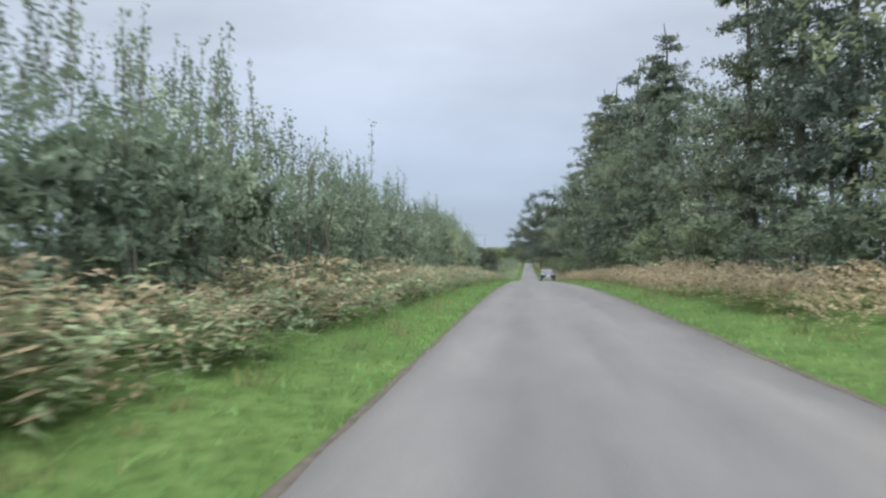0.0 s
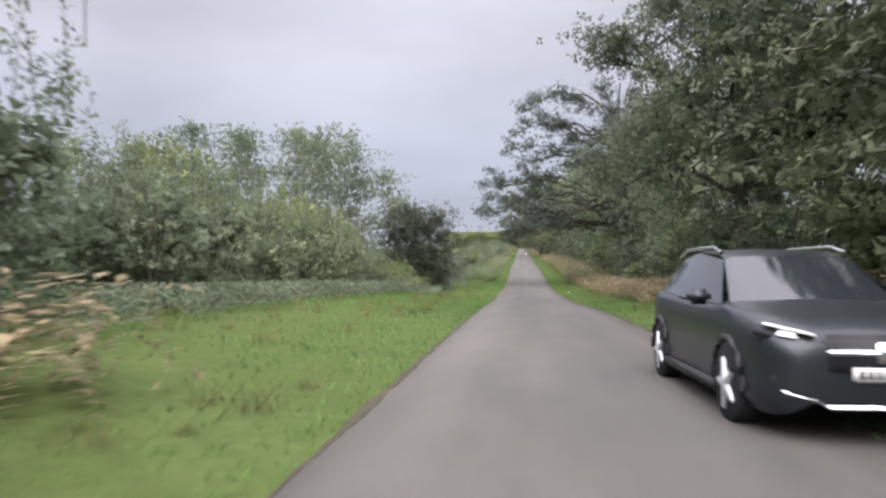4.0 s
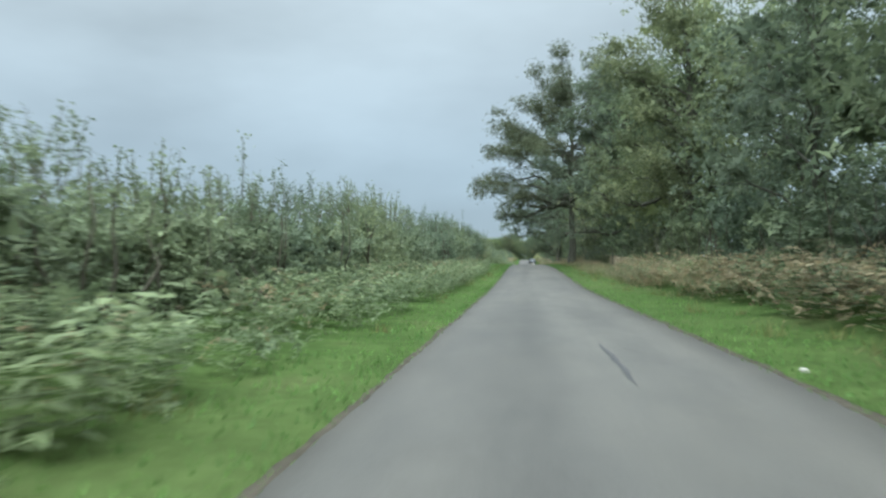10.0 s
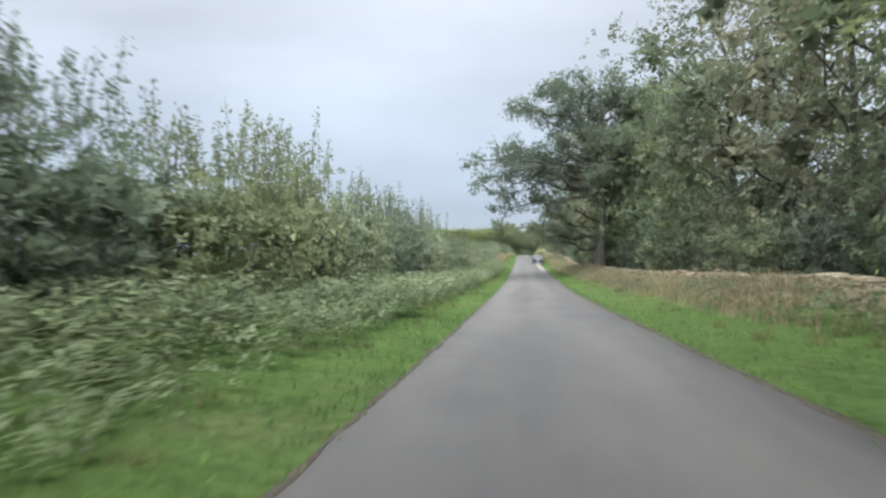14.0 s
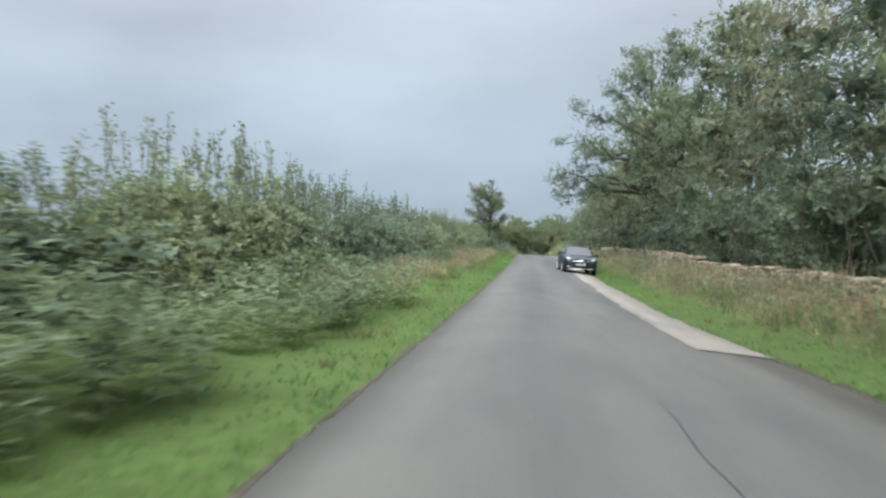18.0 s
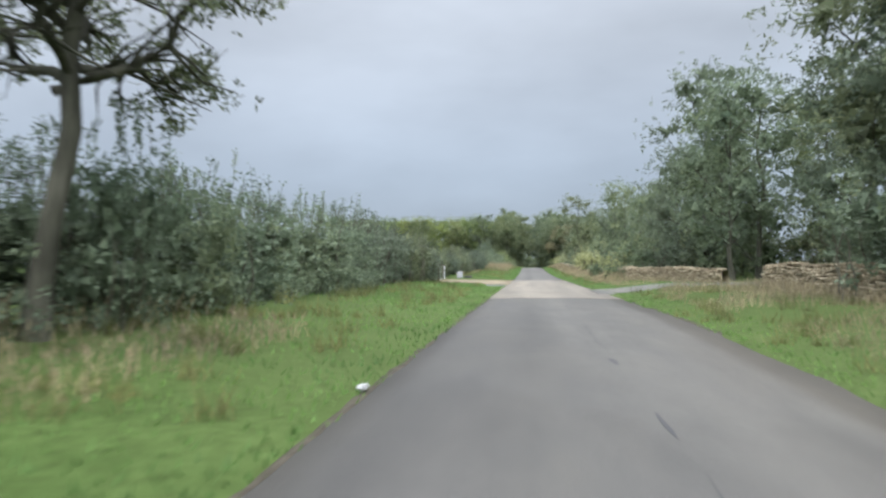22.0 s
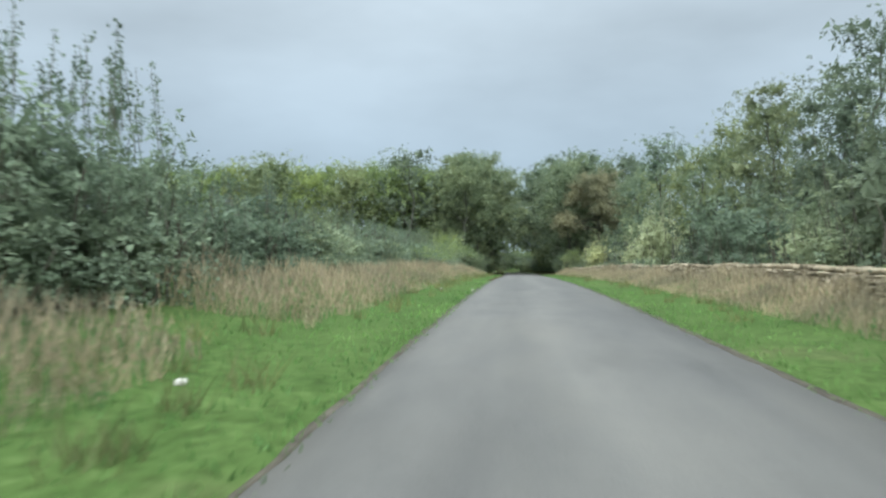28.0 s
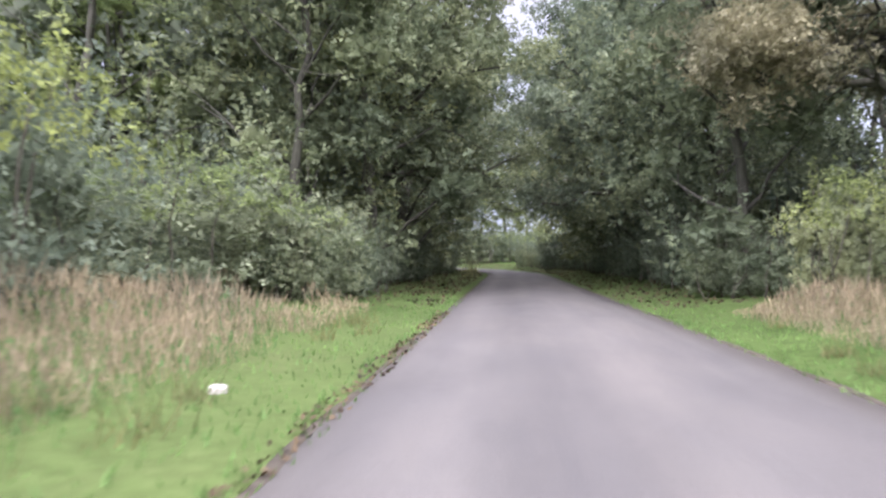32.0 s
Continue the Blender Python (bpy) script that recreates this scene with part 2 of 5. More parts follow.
def make_broken():
    m, n, l, bsdf = material("muddy_broken_edge", 0.85, 0.2)
    big, mid, fine = noise_tex(n, l, 1.7, 5), noise_tex(n, l, 7, 5), noise_tex(n, l, 80, 3)
    col = ramp(n, l, big, (0.36, (0.068, 0.06, 0.048)), (0.46, (0.086, 0.078, 0.065)), (0.7, (0.1, 0.093, 0.08)))
    col = blend(n, l, 1.0, col, ramp(n, l, mid, (0.3, (0.72, 0.7, 0.66)), (0.65, (1.08, 1.06, 1.03))), "MULTIPLY")
    l.new(blend(n, l, 1.0, col, ramp(n, l, fine, (0.3, (0.85, 0.85, 0.85)), (0.7, (1.1, 1.1, 1.1))), "MULTIPLY"), bsdf.inputs["Base Color"])
    relief(n, l, bsdf, mid, 0.55, 0.03)
    return m


DIRT = make_broken()
TAR = make_asphalt("dark_tar", (0.033, 0.033, 0.033), (0.066, 0.066, 0.066), False)


def make_stone():
    m, n, l, bsdf = material("limestone", 0.95, 0.1)
    info = n.new("ShaderNodeObjectInfo")
    geo = n.new("ShaderNodeNewGeometry")
    add = n.new("ShaderNodeMath")
    add.operation = "FRACT"
    plus = n.new("ShaderNodeMath")
    l.new(info.outputs["Random"], plus.inputs[0])
    l.new(geo.outputs["Random Per Island"], plus.inputs[1])
    l.new(plus.outputs[0], add.inputs[0])
    g = noise_tex(n, l, 9, 6)
    base = ramp(n, l, add.outputs[0], (0.0, (0.15, 0.125, 0.085)), (0.5, (0.29, 0.24, 0.165)), (1.0, (0.42, 0.36, 0.26)))
    l.new(blend(n, l, 1.0, base, ramp(n, l, g, (0.3, (0.6, 0.6, 0.56)), (0.7, (1.15, 1.13, 1.1))), "MULTIPLY"), bsdf.inputs["Base Color"])
    relief(n, l, bsdf, g, 0.7, 0.03)
    return m


def plain(name, color, rough=0.5, metal=0.0, spec=0.4, grain=20, vary=0.25):
    m, n, l, bsdf = material(name, rough, spec)
    bsdf.inputs["Metallic"].default_value = metal
    g = noise_tex(n, l, grain, 5)
    lo = tuple(c * (1 - vary) for c in color)
    l.new(ramp(n, l, g, (0.3, lo), (0.7, color)), bsdf.inputs["Base Color"])
    return m


STONE = make_stone()
GREY_STONE = plain("grey_slab_stone", (0.26, 0.265, 0.26), 0.9, 0, 0.15, 14, 0.4)
PALE_STONE = plain("bleached_stone", (0.45, 0.43, 0.37), 0.9, 0, 0.15, 25, 0.3)
GALVANISED = plain("galvanised_steel", (0.62, 0.64, 0.65), 0.45, 0.6)
PAPER = plain("grey_paper", (0.4, 0.4, 0.39), 0.8, 0, 0.2, 30, 0.4)
POST_WOOD = bark("post_wood", (0.06, 0.052, 0.042), (0.17, 0.15, 0.125), 14)
# Pale base: muddy water, with part of the sky's reflection put into colour.
WATER = plain("puddle_water", (0.24, 0.24, 0.215), 0.05, 0, 0.5, 3)
SOIL = plain("verge_soil", (0.078, 0.068, 0.05), 0.95, 0, 0.1, 7, 0.55)
STONY = make_asphalt("dusty_stony_track", (0.075, 0.072, 0.062), (0.135, 0.13, 0.115), False)
PAINT_WHITE = plain("worn_white_paint", (0.26, 0.255, 0.24), 0.7, 0, 0.3, 30, 0.4)
LITTER = foliage("fallen_leaves", (0.035, 0.025, 0.018), (0.07, 0.05, 0.032), (0.14, 0.1, 0.06), 0.05, 0.9)


# ---- building helpers ----
def mesh_from(name, verts, faces, mat, smooth=False):
    """A mesh from arrays of places and of equally long faces."""
    verts, faces = np.asarray(verts, np.float32), np.asarray(faces, np.int32)
    me = bpy.data.meshes.new(name)
    k = faces.shape[1]
    me.vertices.add(len(verts))
    me.vertices.foreach_set("co", verts.ravel())
    me.loops.add(faces.size)
    me.loops.foreach_set("vertex_index", faces.ravel())
    me.polygons.add(len(faces))
    me.polygons.foreach_set("loop_start", np.arange(0, faces.size, k, dtype=np.int32))
    if smooth:
        me.polygons.foreach_set("use_smooth", np.ones(len(faces), bool))
    me.materials.append(mat)
    me.update(calc_edges=True)
    return me


def part(name, bm, mat, parent, label=""):
    """Links a bmesh, or a mesh, as one object under a thing or part."""
    me = bm
    if isinstance(bm, bmesh.types.BMesh):
        me = bpy.data.meshes.new(name)
        bm.to_mesh(me)
        bm.free()
        me.materials.append(mat)
    ob = new(name, me)
    ob.parent = parent
    return tagged(ob, label)


def thing(name, label, category, group="", m=None):
    ob = new(name)
    ob.empty_display_size = 0.2
    if m is not None:
        ob.matrix_basis = m
    return tagged(ob, label, category, group)


def tubes(paths, seg=6):
    """Verts and quads of tapered tubes; each path is a list of (x, y, z, radius)."""
    V, Q = [], []
    ring = [(math.cos(2 * math.pi * k / seg), math.sin(2 * math.pi * k / seg)) for k in range(seg)]
    for path in paths:
        base = len(V)
        for i, (x, y, z, r) in enumerate(path):
            a, b = path[max(i - 1, 0)], path[min(i + 1, len(path) - 1)]
            d = Vector((b[0] - a[0], b[1] - a[1], b[2] - a[2])).normalized()
            u = d.orthogonal().normalized() if abs(d.z) < 0.9 else d.cross(Vector((0, 1, 0))).normalized()
            w = d.cross(u)
            V += [(x + r * (c * u.x + s * w.x), y + r * (c * u.y + s * w.y), z + r * (c * u.z + s * w.z)) for c, s in ring]
        for i in range(len(path) - 1):
            for k in range(seg):
                p, q = base + i * seg, base + (i + 1) * seg
                Q.append((p + k, p + (k + 1) % seg, q + (k + 1) % seg, q + k))
    return V, Q


def leaf_arrays(rng, at, size, quad=True, droop=0.0, flat=0.4):
    """Leaves at the given places: pointed blades turned every way, each its own island."""
    n = len(at)
    d = rng.normal(size=(n, 3)) * (1, 1, 0.75)
    d[:, 2] -= droop
    d /= np.linalg.norm(d, axis=1, keepdims=True) + 1e-9
    nrm = rng.normal(size=(n, 3)) + (0, 0, flat * 2)
    side = np.cross(d, nrm)
    side /= np.linalg.norm(side, axis=1, keepdims=True) + 1e-9
    ln = (size * rng.uniform(0.6, 1.3, n))[:, None]
    wd = ln * rng.uniform(0.3, 0.48, n)[:, None]
    if quad:
        v = np.stack([at - d * ln / 2, at + side * wd - d * ln * 0.05, at + d * ln / 2, at - side * wd - d * ln * 0.05], 1).reshape(-1, 3)
        k = 4 * np.arange(n)[:, None]
        return v, np.concatenate([k + (0, 1, 2), k + (0, 2, 3)], 1).reshape(-1, 3)
    v = np.stack([at - d * ln / 2 + side * wd, at - d * ln / 2 - side * wd, at + d * ln / 2], 1).reshape(-1, 3)
    return v, np.arange(3 * n).reshape(n, 3)


def spray_arrays(rng, at, size, droop=0.0, flat=0.5):
    """Leafy sprays: each a short twig's worth of four pointed leaflets, every leaflet its own island."""
    n = len(at)
    d = rng.normal(size=(n, 3)) * (1, 1, 0.7)
    d[:, 2] -= droop
    d /= np.linalg.norm(d, axis=1, keepdims=True) + 1e-9
    side = np.cross(d, rng.normal(size=(n, 3)) + (0, 0, flat * 2))
    side /= np.linalg.norm(side, axis=1, keepdims=True) + 1e-9
    ln = (size * rng.uniform(0.65, 1.3, n))[:, None]
    V = []
    for along, s, reach in ((-0.3, 1, 0.56), (-0.12, -1, 0.58), (0.08, 1, 0.52), (0.25, 0, 0.52)):
        base = at + d * ln * along
        way = d * (0.45 if s else 1.0) + side * s * 0.85 + rng.normal(size=(n, 3)) * 0.28
        tip = base + way * ln * 1.1 * reach * rng.uniform(0.8, 1.15, n)[:, None]
        half = (d if s else side) * ln * 0.215
        mid = (base + tip) / 2
        V.append(np.stack([base + (mid - base) * 0.3 - half, base + (mid - base) * 0.5 + half, tip], 1))
    v = np.stack(V, 1).reshape(-1, 3)
    return v, np.arange(len(v)).reshape(-1, 3)


def smooth_step(a, b, x):
    t = min(max((x - a) / (b - a), 0.0), 1.0)
    return t * t * (3 - 2 * t)


LEFT, RIGHT = -1.33, 2.85  # the lane's edges, on the whole
EDGE_Y = (0, 10, 30, 50, 80, 109, 146, 164, 184, 203, 223, 243, 266, 288, 309, 345, 375, 398, 420, 441, 461, 481, 501, 522, 550, 579, 597, 615, 633, 649, 700)
EDGE_LEFT = (-1.28, -1.28, -1.36, -1.24, -1.28, -1.3, -1.34, -1.37, -1.4, -1.34, -1.31, -1.4, -1.32, -1.22, -1.25, -1.38, -1.45, -1.41, -1.41, -1.51, -1.45, -1.38, -1.34, -1.31, -1.33, -1.36, -1.36, -1.4, -1.24, -1.38, -1.33)
EDGE_RIGHT = (2.78, 2.78, 3.05, 2.72, 2.55, 2.42, 2.54, 2.64, 2.62, 2.53, 2.43, 2.78, 2.56, 2.24, 2.32, 2.85, 3.3, 3.2, 3.12, 3.4, 3.45, 3.1, 2.95, 2.7, 2.55, 2.5, 2.62, 2.72, 2.98, 3.07, 2.9)


def lane_left(y):
    return float(np.interp(y, EDGE_Y, EDGE_LEFT))


def lane_right(y):
    return float(np.interp(y, EDGE_Y, EDGE_RIGHT))


def bend(y):
    """The lane turns to the left in the wood at its far end."""
    return -0.006 * max(y - 690, 0) ** 2


def cross_fall(x, y):
    """The lane falls to its right where it climbs past the first wall."""
    return -0.125 * min(max(x + 0.3, 0.0), 3.6) * smooth_step(358, 386, y) * (1 - smooth_step(440, 474, y))


def ground_z(x, y):
    u = x - bend(y)
    if u < 0:
        bank = 0.04 * smooth_step(1.3, 1.8, -u) + 0.3 * smooth_step(2.2, 6.0, -u) + 0.25 * smooth_step(6, 14, -u)
    else:
        edge = lane_right(y)
        bank = 0.04 * smooth_step(edge, edge + 0.45, u) + 0.3 * smooth_step(3.6, 7.0, u) + 0.4 * smooth_step(8, 20, u)
    bank *= smooth_step(0.9, 1.35, -u) if u < 0 else smooth_step(edge - 0.35, edge + 0.05, u)
    rough = 0.05
    if 492 < y < 513.5 and u < 0:
        level = smooth_step(492, 495, y) * smooth_step(-513.5, -512, -y)
        bank, rough = bank * (1 - 0.8 * level), 0.05 * (1 - level)
    if 116 < y < 146:  # the field entrance lies lower than the lane
        bank -= 0.6 * smooth_step(3, 6.5, -u) * smooth_step(117, 124, y) * (1 - smooth_step(138, 145, y))
    if 493 < y < 502 and -3.1 < u < -1.2:
        bank, rough = bank * 0.2, 0.0
    return lane_z(y) + cross_fall(u, y) + bank + rough * noise.noise((x * 0.5, y * 0.5, 0)) * smooth_step(1.75, 2.8, abs(u - 0.75))

# ---- ground and lane ----
xs = [-900, -500, -250, -120, -60, -35, -20, -14, -10, -8, -7, -6, -5.2, -4.5, -3.8, -3.2, -2.7, -2.2, -1.8, -1.5, -1.3, -0.9, 0.8, 1.7, 2.1, 2.3, 2.5, 2.7, 2.9, 3.1, 3.3, 3.5, 3.9,
      4.4, 5, 5.7, 6.5, 7.3, 8.5, 10, 13, 18, 26, 45, 90, 200, 500, 900]
ys = [-900, -400, -150, -60] + [-30 + 2.0 * i for i in range(391)] + [770, 800, 850, 950, 1150, 1500, 2200]
verts = [(x + bend(min(y, 760)), y, ground_z(x + bend(min(y, 760)), min(max(y, -20), 760)) - (0.06 if -1.2 < x < lane_right(y) - 0.2 else 0.0)) for y in ys for x in xs]
faces = [(j * len(xs) + i, j * len(xs) + i + 1, (j + 1) * len(xs) + i + 1, (j + 1) * len(xs) + i) for j in range(len(ys) - 1) for i in range(len(xs) - 1)]
ground = tagged(new("ground", mesh_from("ground", verts, faces, GROUND, True)), "green grassy ground with drier patches, reaching the horizon", "ground", kind="structure")


def ribbon(name, mat, y0, y1, edges, step=0.5, lift=0.02, rag=0.08, label="", category="road", thick=0.05, drift=None, follow=None):
    """A strip of paving along the lane with ragged edges; edges: cross positions from left to right.
    Positions near the lane's sides follow the true edges; follow names one side for all of them."""
    n = int((y1 - y0) / step)
    V, Fc = [], []
    k = len(edges)
    for j in range(n + 1):
        y = y0 + (y1 - y0) * j / n
        for i, x in enumerate(edges):
            side = follow or ("left" if x < LEFT + 0.1 else "right" if x > RIGHT - 0.1 else "")
            x += lane_left(y) - LEFT if side == "left" else lane_right(y) - RIGHT if side == "right" else 0.0
            if not side and x > 1.9:
                x += (lane_right(y) - RIGHT) * 0.8
            x = min(x + drift(y), lane_right(y) + 0.03) if drift else x
            e = rag * (noise.noise((x * 7, y * 0.9, 3)) + 0.6 * noise.noise((x * 7, y * 3.1, 8))) if i in (0, 1, k - 2, k - 1) else 0
            crown = 0.03 * (1 - ((x - 0.76) / 2.1) ** 2)
            top = lane_z(y) + cross_fall(x, y) + lift + crown if lane_left(y) - 0.15 < x < lane_right(y) + 0.15 else max(ground_z(x + e + bend(y), y) + 0.03, lane_z(y) + lift)
            z = top - (thick if i in (0, k - 1) else 0)
            V.append((x + e + bend(y), y, z))
    for j in range(n):
        for i in range(k - 1):
            a = j * k + i
            Fc.append((a, a + 1, a + k + 1, a + k))
    return tagged(new(name, mesh_from(name, V, Fc, mat, False)), label, category, kind="structure")


ribbon("road", ASPHALT, -30, 750, [LEFT - 0.01, LEFT, -0.7, 0, 0.75, 1.5, 2.2, RIGHT, RIGHT + 0.01], 0.5, 0.02, 0.05, "worn grey asphalt lane with ragged grassy edges", "road")
for y0, y1 in ((-30, 120), (135, 477), (513, 750)):
    for x0, x1 in ((LEFT - 0.05, LEFT + 0.04), (RIGHT - 0.04, RIGHT + 0.09)):
        ribbon("soil_fringe", SOIL, y0, y1, [x0, x0 + 0.01, (x0 + x1) / 2, x1 - 0.01, x1], 0.25, 0.022, 0.05, "brown trodden soil along the lane's ragged edge", "soil", 0.03)
ribbon("concrete_paving", CONCRETE, 477.0, 510.0, [LEFT - 0.03, LEFT - 0.02, 0.2, 1.6, RIGHT + 0.05, RIGHT + 0.06], 0.5, 0.03, 0.04,
       "pale concrete slab across the lane at the farm entrance", "paving", 0.04)
for a, b, x in ((376.5, 424, RIGHT - 0.98), (432.5, 449, RIGHT - 0.98)):
    ribbon("edge_patching", STRIP, a, b, [x, x + 0.01, x + 0.45, x + 1.0, x + 1.01], 0.5, 0.035, 0.1, "pale tan patching along the lane's edge", "paving", 0.03, follow="right")


def apron(name, mat, y0, y1, left_at, label, rag=0.3, step=0.5, inner=LEFT + 0.02, lift=0.035, drop=0.06):
    """Paving beside the lane; left_at(y) is how far it reaches."""
    V, Fc, cols = [], [], 8
    n = int((y1 - y0) / step)
    for j in range(n + 1):
        y = y0 + (y1 - y0) * j / n
        far = left_at(y) + rag * noise.noise((y * 0.8, 2.0, 5.0))
        near = inner + (0.0 if drop > 0.02 else 0.45 * noise.noise((y * 0.7, 5.0, 1.0)) + 0.2 * noise.noise((y * 2.3, 7.0, 1.0)) + 0.16 * noise.noise((y * 6.1, 9.0, 1.0)))
        for i in range(cols + 1):
            x = near + (far - near) * max(i - 1, 0) / (cols - 1)
            z = max(ground_z(x, y), lane_z(y) - 0.02) + lift - (drop if i in (0, cols) or j in (0, n) else 0)
            if drop < 0.02:  # worn into the lane's own surface
                z = max(z, lane_z(y) + 0.026 + 0.03 * (1 - ((x - 0.76) / 2.1) ** 2) - (drop if j in (0, n) else 0))
            V.append((x, y + (0.25 if drop > 0.02 else 0.06) * noise.noise((x, y0, 4)), z))
    k = cols + 1
    Fc = [(j * k + i, (j + 1) * k + i, (j + 1) * k + i + 1, j * k + i + 1) for j in range(n) for i in range(cols)]
    return tagged(new(name, mesh_from(name, V, Fc, mat, True)), label, "paving", kind="structure")


apron("grit_apron", GRIT, 495.8, 512.2, lambda y: -1.7 - 0.6 * smooth_step(496, 498, y) - 1.2 * smooth_step(498.6, 502.4, y) - 6.9 * smooth_step(502, 508.5, y), "sandy yellow grit in a field entrance", 0.3)
apron("broken_edge", DIRT, 120.5, 134.5, lambda y: -1.33 - 0.26 * math.sin(math.pi * (y - 120.5) / 14), "broken muddy lane edge beside a field gate", 0.3, 0.1, LEFT + 0.55, 0.028, 0.008)
apron("broken_edge", DIRT, 140.0, 149.5, lambda y: -1.36, "potholed muddy lane edge past a field gate", 0.12, 0.1, LEFT + 0.75, 0.028, 0.008)
apron("side_track", STONY, 481.5, 488.3, lambda y: 3.6 + 9.0 * smooth_step(482.5, 485.0, y), "pale stony track mouth between stone walls", 0.3, 0.5, RIGHT - 0.02)


# ---- plants: archetypes are built once and copied ----
def crown_places(rng, blobs, clumps, per, spread, hollow=0.55):
    """Leaf places in clumps over the outer parts of a crown made of ellipsoids (x, y, z, rx, ry, rz)."""
    blobs = np.array(blobs)
    w = (blobs[:, 3] * blobs[:, 4] * blobs[:, 5]) ** 0.66
    pick = rng.choice(len(blobs), clumps, p=w / w.sum())
    d = rng.normal(size=(clumps, 3))
    d /= np.linalg.norm(d, axis=1, keepdims=True)
    r = (hollow + (1.08 - hollow) * rng.random(clumps) ** 0.6)[:, None]
    c = blobs[pick, :3] + d * r * blobs[pick, 3:]
    sp = spread * rng.uniform(0.5, 1.4, (clumps, 1, 1))
    at = (c[:, None, :] + rng.normal(size=(clumps, per, 3)) * sp * (1, 1, 0.6)).reshape(-1, 3)
    return at[at[:, 2] > 0.05]


def inner_sprays(rng, blobs, n, size, reach=0.6):
    """Broad leafy sprays in the shaded inside of a crown."""
    blobs = np.array(blobs)
    w = blobs[:, 3] * blobs[:, 4] * blobs[:, 5]
    pick = rng.choice(len(blobs), n, p=w / w.sum())
    d = rng.normal(size=(n, 3))
    d /= np.linalg.norm(d, axis=1, keepdims=True)
    at = blobs[pick, :3] + d * (reach * rng.random(n) ** 0.45)[:, None] * blobs[pick, 3:]
    at[:, 2] = np.maximum(at[:, 2], 0.15)
    deep = blobs[pick, :3] + (at - blobs[pick, :3]) * 0.62
    deep[:, 2] = np.maximum(deep[:, 2], 0.2)
    return joined(spray_arrays(rng, at[::4], size * 1.5, 0.1), leaf_arrays(rng, deep[::2], size * 1.35, False, 0.1))


def joined(*arrays):
    V, Fc, k = [], [], 0
    for v, f in arrays:
        V.append(v)
        Fc.append(f + k)
        k += len(v)
    return np.concatenate(V), np.concatenate(Fc)


def grow_limb(rng, start, end, r0, r1, steps=6, wobble=0.12, sag=0.0):
    a, b = np.array(start, float), np.array(end, float)
    ln = np.linalg.norm(b - a)
    out, off = [], np.zeros(3)
    for i in range(steps + 1):
        f = i / steps
        if 0 < i < steps:
            off = off * 0.6 + rng.normal(size=3) * wobble * ln / steps
        p = a + (b - a) * f + off * (1 if i < steps else 0) + np.array([0, 0, sag * ln * math.sin(math.pi * f)])
        out.append((p[0], p[1], p[2], r0 + (r1 - r0) * f))
    return out


def tree(label, seed, height, radius, low, leaf_mat, bark_mat, n_blob=9, clumps=150, per=20, leaf=0.3, spread=0.42, trunk_r=0.2, every=3, stems=1,
         name="tree", sky_holes=0.5, mass=0, inside=0.0):
    """A tapered trunk with limbs into an uneven crown of many leaf clumps."""
    rng = np.random.default_rng(seed)
    paths, blobs = [], []
    for s in range(stems):
        bx, by = (rng.uniform(-0.5, 0.5, 2) if stems > 1 else (0, 0))
        top = (bx * 2.2 + rng.uniform(-0.5, 0.5), by * 2.2 + rng.uniform(-0.5, 0.5), height * rng.uniform(0.82, 0.95))
        trunk = grow_limb(rng, (bx, by, -0.3), top, trunk_r / stems ** 0.5, 0.03, 9, 0.12)
        trunk[0] = (*trunk[0][:3], trunk[0][3] * 1.45)
        paths.append(trunk)
        for b in range(max(n_blob // stems, 2)):
            f = (b + rng.uniform(0.1, 0.9)) / max(n_blob // stems, 2)
            z = low + (height - low) * f
            k = min(int(z / height * 9), 8)
            p = trunk[k]
            ang = b * 2.4 + rng.uniform(-0.5, 0.5) + s
            swell = math.sin(math.pi * min(0.18 + 0.72 * f, 1)) ** 0.8
            rr = radius * swell * rng.uniform(0.45, 0.8)
            e = (p[0] + rr * math.cos(ang), p[1] + rr * math.sin(ang), min(z + 0.25 * rr, height - 0.6))
            paths.append(grow_limb(rng, p[:3], e, max(trunk_r * (0.5 - 0.32 * f), 0.035), 0.015, 5, 0.16, 0.05))
            e2 = (e[0] + rng.normal() * radius * 0.3, e[1] + rng.normal() * radius * 0.3, e[2] + rng.normal() * radius * 0.22)
            paths.append(grow_limb(rng, paths[-1][3][:3], e2, 0.03, 0.008, 4, 0.2))
            br = radius * rng.uniform(0.38, 0.58) * (0.65 + 0.35 * swell)
            blobs.append((e[0] * 0.85 + p[0] * 0.15, e[1] * 0.85 + p[1] * 0.15, e[2], br, br, br * rng.uniform(0.6, 0.85)))
        blobs.append((top[0], top[1], top[2], radius * 0.35, radius * 0.35, height * 0.09 + 0.3))
    at = crown_places(rng, blobs, clumps, per, spread, sky_holes)
    root = thing(name, label, "tree")
    V, Q = tubes(paths[:1], 7)
    V2, Q2 = tubes(paths[1:], 3)
    V, Q = V + V2, Q + [tuple(i + len(V) for i in q) for q in Q2]
    part("trunk", mesh_from("trunk", V, Q, bark_mat, True), None, root)
    sets = [spray_arrays(rng, at[::every], leaf * 2.1, 0.2)]
    if mass:
        sets.append(inner_sprays(rng, blobs, int(mass), inside or leaf * 2.1))
    part("crown", mesh_from("crown", *joined(*sets), leaf_mat), None, root)
    return root


